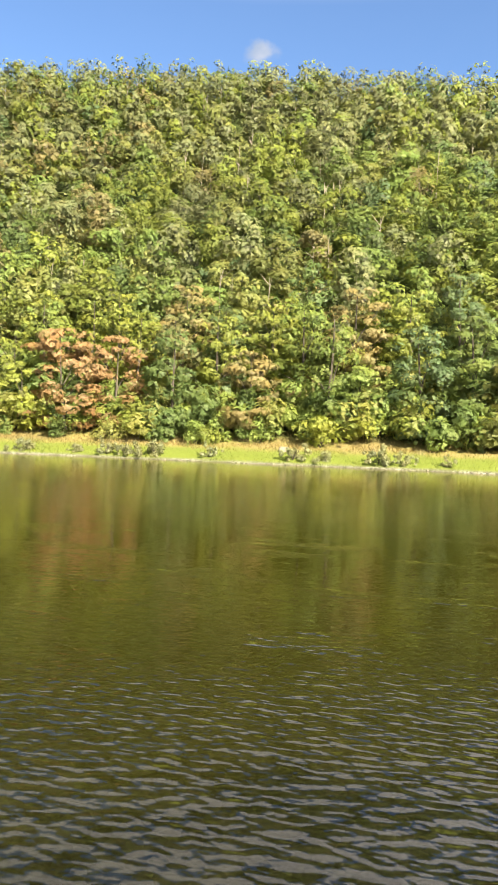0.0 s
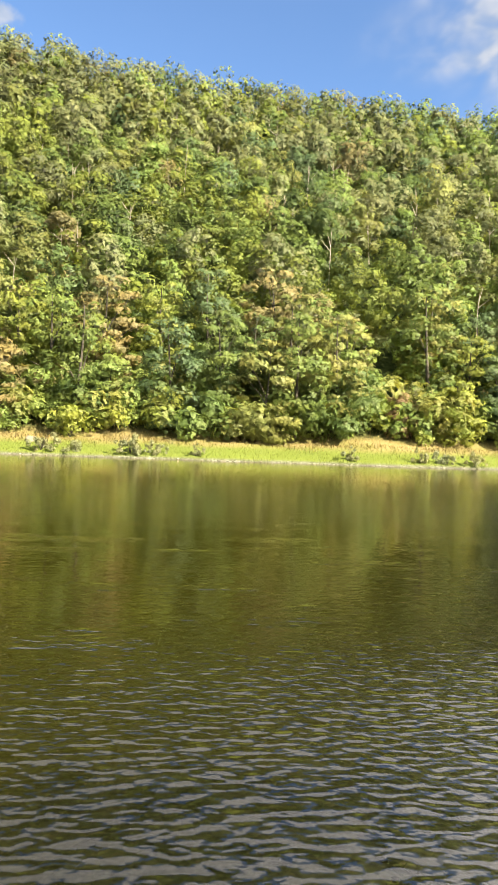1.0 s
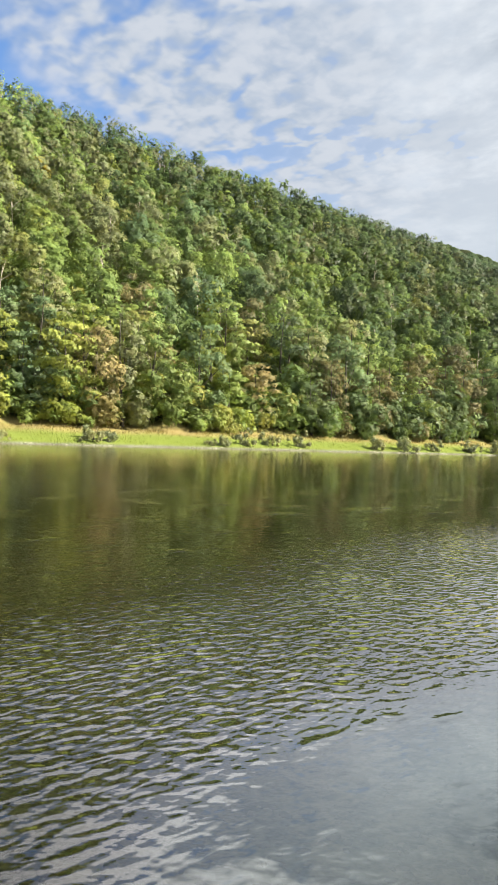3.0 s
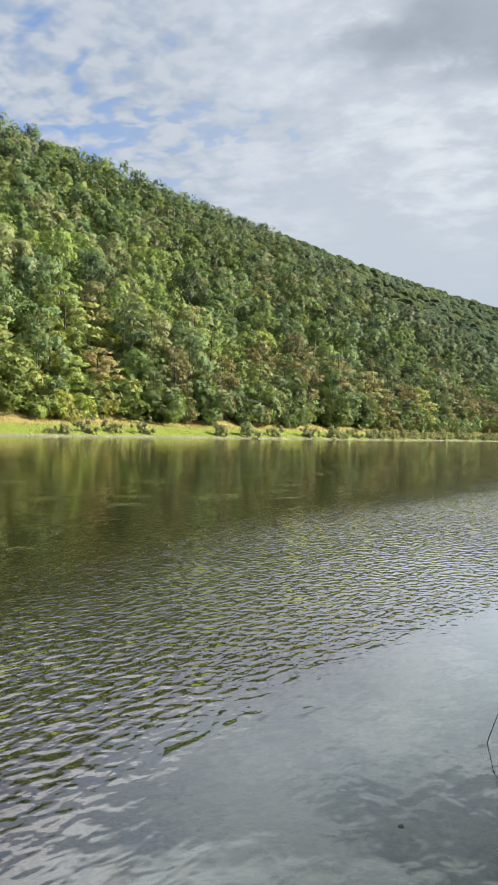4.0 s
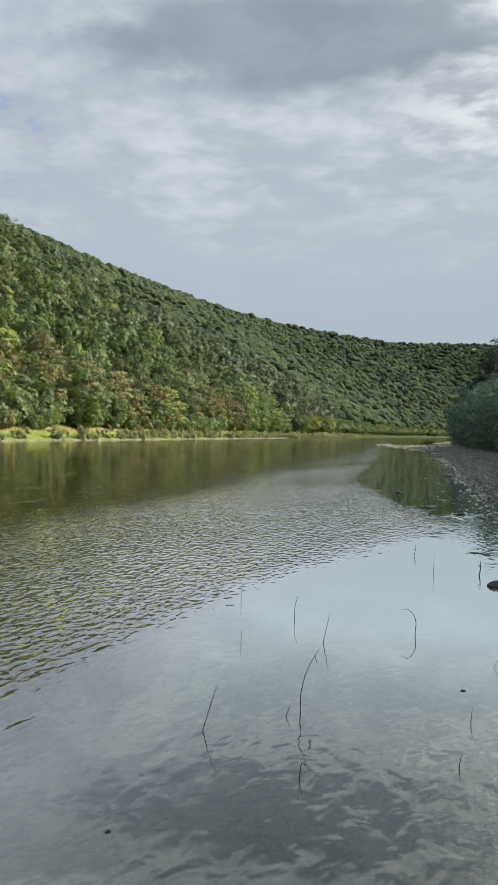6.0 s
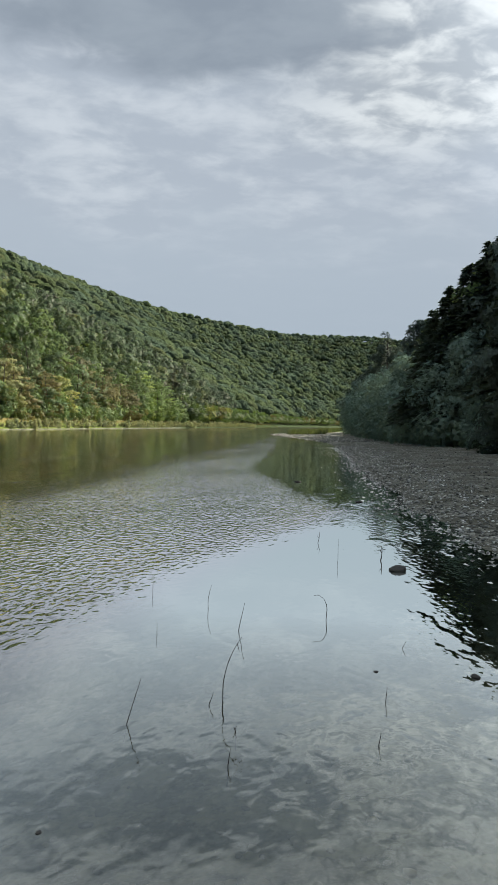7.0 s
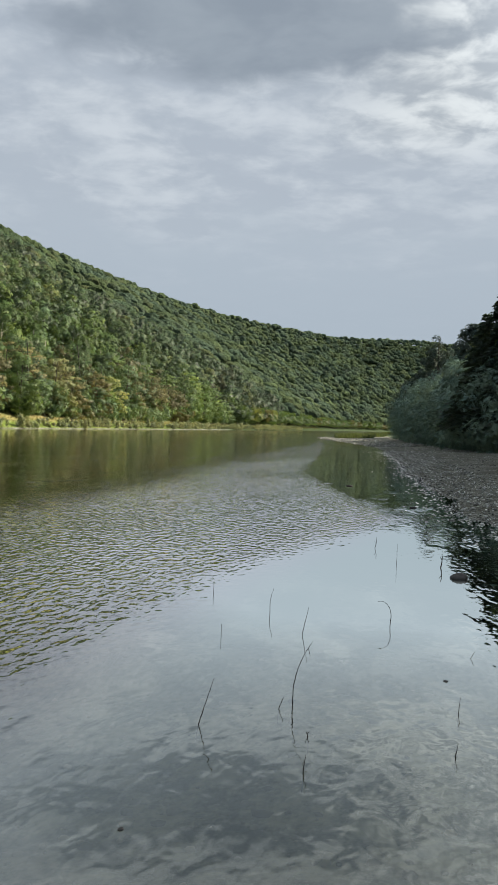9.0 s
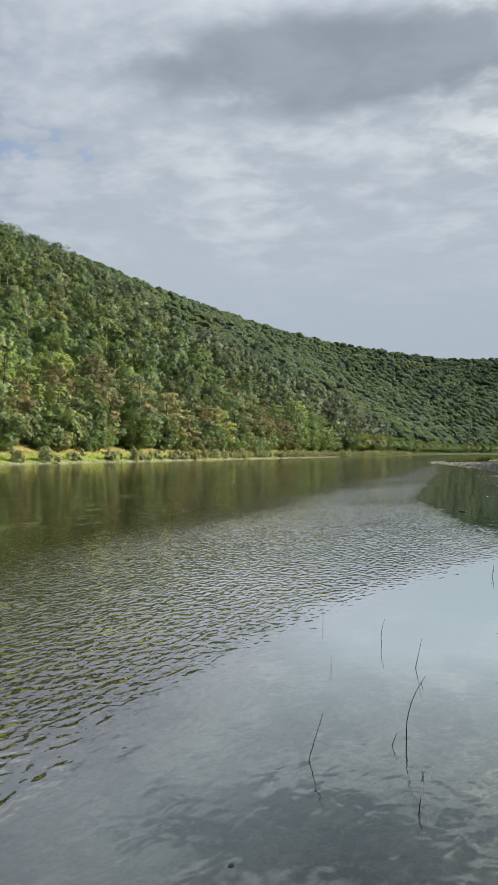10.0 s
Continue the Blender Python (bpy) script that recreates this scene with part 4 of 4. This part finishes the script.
SHRUB_S = [-35.9, -31.1, -28.0, -26.4, -23.7, -19.1, -12.2, -9.6, -5.6, -3.5, -0.7, 11.1, 16.3, 18.4, 20.7, 28.5, 30.1, 40.6, 42.2, 45.6,
           49.1, 53.4, 65.0, 70.2, 75.8, 83.6, 84.7, 89.7]
SHRUB_BIG = {-35.9, -28.0, -26.4, -23.7, -12.2, -5.6, 28.5, 45.6, 49.1, 53.4}
far_s = []
q_ = 93.0
while q_ < 330:
    far_s.append(q_)
    q_ += rng.uniform(1.2, 4.5)
for q_ in SHRUB_S + far_s:
    k = int(rng.integers(3))
    big = 1.2 if q_ in SHRUB_BIG else (rng.uniform(1.0, 1.6) if q_ > 60 else rng.uniform(0.6, 0.9))
    x, y = from_bank(q_, 0.75 + rng.uniform(-0.1, 0.4) - 0.35 * float(wobble(np.float64(q_), np.float64(0), 3.1)) - 0.5 * float(wobble(np.float64(q_), np.float64(0), 17.0, 3)))
    shrub(k, float(x), float(y), float(big), float(rng.uniform(0, 360)))

# undergrowth that closes the foot of the woods
UNDER = [shrub_model(1.7, 2.8, 60), shrub_model(2.3, 2.6, 60)]
under_first = {}
q_ = -50.0
while q_ < 300:
    q_ += rng.uniform(0.45, 1.0) * (1 + max(0, q_ - 60) / 90)
    # past 60 m the bushes too take leaves darkened for cloud shade
    sp = ("lime", "green", "olive", "green", "deep")[int(rng.integers(5))] if q_ < 60 else ("shady", "bronze", "deep", "shady", "teal")[int(rng.integers(5))]
    k = int(rng.integers(2))
    deep_in = float(rng.uniform(-0.4, 4.0))
    x, y = from_bank(q_, FOOT + deep_in)
    m = pose(float(x), float(y), float(height(x, y)) - 0.05, 0, 0, rng.uniform(0, 360)) @ Matrix.Scale(rng.uniform(0.7, 1.2) + 0.16 * max(0.0, deep_in), 4)
    if (k, sp) in under_first:
        copy_thing(under_first[k, sp], m)
        continue
    t = thing("bush", NAMED[sp] + " bush in the undergrowth below the trees", "bush", "bushes along the forest edge")
    mesh_object("stems", *UNDER[k][0], BARK, t, True)
    me = quads(leaf_cards(np.stack([rng.normal(0, 0.55, 9), rng.normal(0, 0.55, 9), rng.uniform(0.3, 1.7, 9)], -1), np.full(9, 0.62), 540, 0.27, 0.9))
    mesh_object("foliage", *me, LEAF[sp], t)
    t.matrix_basis = m
    under_first[k, sp] = t

# ---- near bank: dark trees behind the gravel bar ----
def conifer_model(h, width, boughs):
    """A spruce: drooping boughs of uneven reach, each a row of slim needle sprays, round a straight trunk."""
    tri = []
    for _ in range(boughs):
        u = rng.uniform(0.22, 1.0) ** 1.05
        reach = (width / 2 * (1 - u) ** 0.85 + 0.15) * rng.uniform(0.7, 1.15)
        a = rng.uniform(0, 6.283)
        out = np.array([np.cos(a), np.sin(a), 0.0])
        side = np.array([-np.sin(a), np.cos(a), 0.0])
        n = int(10 + reach * 9)
        q = rng.uniform(0.12, 1.0, n)[:, None]
        p = out * reach * q + np.array([0, 0, 1]) * (h * u * 0.985 - 0.30 * reach * q ** 1.6 + 0.15 * q)
        sgn = rng.choice([-1.0, 1.0], n)[:, None]
        d = out * rng.uniform(0.5, 1.0, (n, 1)) + side * sgn * rng.uniform(0.2, 0.9, (n, 1)) + np.array([0, 0, 1]) * rng.uniform(-0.55, 0.1, (n, 1))
        ln = (0.35 + 0.14 * reach * (1.15 - q)) * rng.uniform(0.8, 1.3, (n, 1))
        wd = np.cross(d, np.array([0, 0, 1.0])) * 0.20 * ln + np.array([0, 0, 1.0]) * 0.16 * ln * rng.normal(size=(n, 1))
        tri.append(np.stack([p - wd, p + wd, p + d * ln], 1))
    tri = np.concatenate(tri)
    zs = np.linspace(0, h, 8)
    wood = tube(np.stack([0 * zs, 0 * zs, zs - 0.3], -1), 0.018 * h * (1.02 - zs / h), 7)
    return {"h": h, "leaf": quads(tri), "wood": wood}


def bank_tree(name, label, model, mat, x, y, scale, turn, cat="tree"):
    t = thing(name, label, cat, "trees behind the gravel bar")
    mesh_object("trunk", *model["wood"], BARK, t, True)
    mesh_object("crown", *model["leaf"], mat, t, attrs={"puff": model["puff"]} if "puff" in model else None)
    t.matrix_basis = pose(x, y, float(height(x, y)) - 0.1, 0, 0, turn) @ Matrix.Scale(scale, 4)
    return t


SPRUCE = [conifer_model(16, 11.5, 560), conifer_model(15, 10.5, 540)]
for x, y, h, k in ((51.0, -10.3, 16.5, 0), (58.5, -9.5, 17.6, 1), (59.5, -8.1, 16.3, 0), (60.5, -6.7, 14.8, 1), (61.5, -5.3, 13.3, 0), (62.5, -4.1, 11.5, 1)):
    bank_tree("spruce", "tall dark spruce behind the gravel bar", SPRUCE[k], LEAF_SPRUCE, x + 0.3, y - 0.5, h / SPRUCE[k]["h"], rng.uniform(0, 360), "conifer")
DARK = [tree_model(13, 8.0, 60, 5200, 0.40, 0.8, 0.05), tree_model(12, 6.5, 50, 4600, 0.40, 0.8, 0.05)]
# most with x under 51 stand out of view, added to block the sun
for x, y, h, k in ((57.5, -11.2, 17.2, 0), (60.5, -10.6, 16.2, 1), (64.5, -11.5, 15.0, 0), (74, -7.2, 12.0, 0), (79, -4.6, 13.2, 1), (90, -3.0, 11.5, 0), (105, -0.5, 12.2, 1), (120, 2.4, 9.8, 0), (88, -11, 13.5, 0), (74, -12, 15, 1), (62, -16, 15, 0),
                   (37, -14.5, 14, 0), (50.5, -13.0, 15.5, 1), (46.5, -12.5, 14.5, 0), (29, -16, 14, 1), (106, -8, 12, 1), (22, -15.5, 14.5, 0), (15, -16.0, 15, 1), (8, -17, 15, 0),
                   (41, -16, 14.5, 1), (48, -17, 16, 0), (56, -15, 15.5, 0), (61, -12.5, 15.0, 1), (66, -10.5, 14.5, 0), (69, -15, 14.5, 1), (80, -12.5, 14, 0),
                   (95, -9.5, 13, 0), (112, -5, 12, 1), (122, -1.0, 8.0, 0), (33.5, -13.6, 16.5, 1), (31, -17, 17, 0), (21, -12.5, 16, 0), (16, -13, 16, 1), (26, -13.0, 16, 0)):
    bank_tree("broadleaf_tree", "dark green broadleaf tree behind the gravel bar, the unseen ones added for shade", DARK[k], LEAF_DARK, x, y, h / DARK[k]["h"], rng.uniform(0, 360))
# rows mostly hidden and out of view, added to shade the gravel bar
SHADE_TREE = tree_model(13, 9.0, 30, 1500, 0.85, 0.8, 0.0)
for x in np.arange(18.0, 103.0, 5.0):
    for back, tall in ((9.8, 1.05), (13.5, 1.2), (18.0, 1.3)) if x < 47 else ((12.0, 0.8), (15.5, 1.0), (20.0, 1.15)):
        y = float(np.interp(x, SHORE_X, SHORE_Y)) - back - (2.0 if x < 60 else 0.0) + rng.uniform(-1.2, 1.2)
        bank_tree("broadleaf_tree", "dark green broadleaf tree added behind the gravel bar to shade it", SHADE_TREE, LEAF_DARK, float(x), y, tall * rng.uniform(0.9, 1.05) * (1.0 if x < 80 else 0.72 if x < 108 else 0.5), rng.uniform(0, 360))
AIRY = tree_model(14, 5.0, 40, 3000, 0.26, 0.9, 0.12)
bank_tree("slender_tree", "slender thinly leaved tree rising above the willows", AIRY, LEAF_DARK, 92, -1.4, 1.02, 40)
bank_tree("slender_tree", "slender thinly leaved tree rising above the willows", AIRY, LEAF["deep"], 61.0, -7.6, 1.12, 200)
WILLOW = [tree_model(8.5, 8.0, 70, 9000, 0.27, 1.1, 0.0), tree_model(7.5, 7.0, 60, 8000, 0.26, 1.1, 0.0)]
for x, y, h, k in ((50, -10.2, 8.6, 0), (56, -8.0, 9.2, 1), (62.5, -6.0, 9.4, 0), (70, -4.4, 9.2, 1), (79, -3.0, 9.2, 0), (90, -1.2, 8.8, 1), (103, 1.4, 8.2, 0), (113, 2.4, 6.6, 1), (121, 3.6, 4.6, 0),
                   (43, -11.4, 8.0, 1), (36, -12.0, 7.2, 0), (28, -12.5, 7.5, 1), (53, -8.6, 7.4, 1), (59, -6.4, 8.4, 0), (66, -4.6, 8.6, 1), (74.5, -3.2, 8.4, 0), (84, -1.8, 8.0, 1), (96, 0.2, 7.6, 0)):
    bank_tree("willow", "grey-green willow thicket at the back of the gravel bar", WILLOW[k], LEAF_WILLOW, x, y, h / WILLOW[k]["h"], rng.uniform(0, 360))

# ---- gravel bar stones ----
def bar_points(k, x0, x1, lo, hi, power=1.0):
    x = x0 + (x1 - x0) * rng.uniform(0, 1, k) ** 1.5
    y = np.interp(x, SHORE_X, SHORE_Y) - (lo + (hi - lo) * rng.uniform(0, 1, k) ** power)
    return x, y


x_, y_ = bar_points(7000, 7.5, 70, -0.5, 6.5, 1.3)
scatter_stones("gravel", x_, y_, np.clip(rng.lognormal(-3.0, 0.40, len(x_)), 0.03, 0.14), STONE_GREY, "grey river gravel on the bar", 0.8)
x_, y_ = bar_points(6500, 8.0, 62, -0.45, 2.6, 1.1)
scatter_stones("damp_gravel", x_, y_, np.clip(rng.lognormal(-3.0, 0.38, len(x_)), 0.03, 0.13), STONE_DAMP_GLINT, "damp river stones along the waterline of the bar, glints in their pale colour", 1.1)
x_, y_ = bar_points(1200, 75, 140, -0.2, 6.0, 1.2)
scatter_stones("gravel", x_, y_, rng.uniform(0.08, 0.25, len(x_)), STONE_GREY, "grey river gravel at the tip of the bar", 0.5)


def emergent(k, x0, x1, reach):
    x = rng.uniform(x0, x1, k)
    d = rng.exponential(reach, k)
    y = np.interp(x, SHORE_X, SHORE_Y) + d
    return x, y


x_, y_ = emergent(6500, 7, 60, 0.75)
shoal = -height(x_, y_) < 0.10
x_, y_ = x_[shoal], y_[shoal]
deep_ = np.maximum(-height(x_, y_), 0)
scatter_stones("wet_stones", x_, y_, deep_ * 1.5 + rng.uniform(0.02, 0.06, len(x_)), STONE_DAMP_GLINT, "wet stones breaking the surface of the shallows", 0.9)


k_ = 900
x_, y_ = rng.uniform(0.8, 6.5, k_), rng.uniform(-0.6, 3.4, k_)
scatter_stones("bed_stones", x_, y_, np.clip(rng.lognormal(-2.9, 0.40, k_), 0.03, 0.14), STONE_BED, "olive-brown stones on the river bed under shallow water", 0.1)


def lone_stone(name, x, y, size, flat, mat, label):
    v, f = rock_mesh(0.30, 3)
    ob = mesh_object(name, v * np.array([size, size * 0.9, size * flat]), f, mat, smooth=False)
    ob.matrix_basis = pose(x, y, size * flat * 0.06, 0, 0, rng.uniform(0, 360))
    return tagged(ob, label, "stone")


lone_stone("boulder", 9.15, -0.22, 0.25, 0.75, STONE_WET, "dark wet stone standing out of the calm water")
lone_stone("stone", 5.35, -0.65, 0.085, 0.7, STONE_WET, "small dark stone breaking the calm water")
lone_stone("stone", 2.85, 1.51, 0.034, 0.55, STONE_WET, "small dark stone breaking the calm water")
lone_stone("stone", 5.29, 0.06, 0.05, 0.4, STONE_WET, "small dark stone breaking the calm water")
lone_stone("stone", 22.5, 2.4, 0.26, 0.4, STONE_WET, "flat dark stone lying in the shallows")
lone_stone("stone", 17.2, 0.4, 0.20, 0.4, STONE_WET, "flat dark stone lying in the shallows")


# ---- dead stems standing in the water ----
def stem(points, r0, label, branch=None):
    """A dead plant stem: x, y, z along it, thinner to the tip."""
    p = np.array(points, float)
    t = np.linspace(0, len(p) - 1, len(p) * 5)
    i = np.arange(len(p))
    fine = np.stack([np.interp(t, i, p[:, k]) for k in range(3)], -1)
    ker = np.ones(5) / 5
    pad = np.concatenate([np.repeat(fine[:1], 2, 0), fine, np.repeat(fine[-1:], 2, 0)])
    sm = np.stack([np.convolve(pad[:, k], ker, "valid") for k in range(3)], -1)
    sm += rng.normal(0, 0.0005, sm.shape)
    ob = new("dead_stem")
    base = sm[0].copy()
    ob.location = base
    tagged(ob, label, "plant stem", "dead stems in the shallows")
    mesh_object("stalk", *tube(sm - base, r0 * np.linspace(1, 0.35, len(sm)), 6), TWIG, ob, True)
    if branch is not None:
        k = int(len(sm) * branch[0])
        tip = sm[k] + np.array(branch[1])
        mesh_object("side_twig", *tube(np.linspace(sm[k], tip, 4) - base, [r0 * 0.6, r0 * 0.5, r0 * 0.4, r0 * 0.2], 5), TWIG, ob, True)


def standing(x, y, h, lean=0.0, bow=0.0, r=0.0035, branch=None, label="thin dead plant stem standing in calm shallow water"):
    """lean and bow: sideways metres at the tip and half way, across the view down the river."""
    side = np.array([0.1, -1.0, 0.0])
    pts = [np.array([x, y, -0.12]) - side * lean * 0.2]
    for u in (0.0, 0.25, 0.5, 0.75, 1.0):
        pts.append(np.array([x, y, h * u]) + side * (lean * u + bow * 4 * u * (1 - u)))
    stem(pts, r, label, branch)


standing(4.01, 1.52, 0.29, 0.085)
standing(4.46, 1.03, 0.44, 0.115, -0.045, 0.004, (0.88, (0.0, -0.015, -0.05)), "tall bowed dead stem standing in calm shallow water")
standing(4.40, 1.11, 0.085, 0.03)
standing(4.05, 0.87, 0.03, -0.012, 0.0, 0.004, (0.5, (0.0, -0.012, 0.02)))
standing(6.07, 1.23, 0.25, 0.05)
stem([(6.62, 0.51, -0.1), (6.62, 0.51, 0.0), (6.62, 0.50, 0.12), (6.62, 0.53, 0.19), (6.62, 0.58, 0.225), (6.62, 0.63, 0.215)], 0.004, "dead stem bent over in an arch above calm water")
standing(6.69, 1.64, 0.24, 0.03, -0.015)
standing(5.77, 1.87, 0.11, 0.0, 0.0, 0.003)
standing(7.2, 2.35, 0.15, 0.0, 0.0, 0.003)
standing(4.05, 0.05, 0.075, 0.012, 0.0, 0.0035)
standing(4.72, 0.00, 0.10, 0.008, 0.0, 0.003)
standing(3.62, 0.83, 0.10, 0.012, 0.0, 0.0035)
standing(9.77, -0.02, 0.19, 0.01, 0.01, 0.009, (0.6, (0.0, 0.03, 0.05)))
standing(10.96, 0.91, 0.17, 0.02, 0.01, 0.005, (0.5, (0.0, 0.03, 0.04)))
standing(9.79, 0.55, 0.27, 0.0, 0.0, 0.003)
standing(5.9, -0.15, 0.06, 0.03, 0.0, 0.003)

# ---- driftwood and block ----
def driftwood():
    t = np.linspace(0, 1, 9)[:, None]
    p = np.array([[0, 0, 0.16]]) + t * np.array([[0.8, -3.2, 0.1]]) + rng.normal(0, 0.04, (9, 3))
    v, f = tube(p, 0.17 * (1 - 0.55 * t[:, 0]) * rng.uniform(0.85, 1.15, 9), 8)
    ob = mesh_object("driftwood", v, f, BARK_PALE, smooth=True)
    ob.matrix_basis = pose(48.5, -7.9, float(height(48.5, -7.9)) - 0.05)
    tagged(ob, "bleached driftwood log lying on the gravel", "log")


driftwood()
bm = bmesh.new()
bmesh.ops.create_cube(bm, size=1.0)
bmesh.ops.scale(bm, vec=(0.85, 0.5, 0.5), verts=bm.verts)
bmesh.ops.bevel(bm, geom=bm.edges[:], offset=0.07, segments=2, affect="EDGES")
me = bpy.data.meshes.new("stone_block")
bm.to_mesh(me)
bm.free()
me.materials.append(STONE_BLOCK)
block = new("stone_block", me)
bx, by = from_bank(-13.6, 4.2)
block.matrix_basis = pose(float(bx), float(by), float(height(bx, by)) + 0.14, 0, 8, 20)
tagged(block, "pale weathered stone block on the grassy bank", "stone")
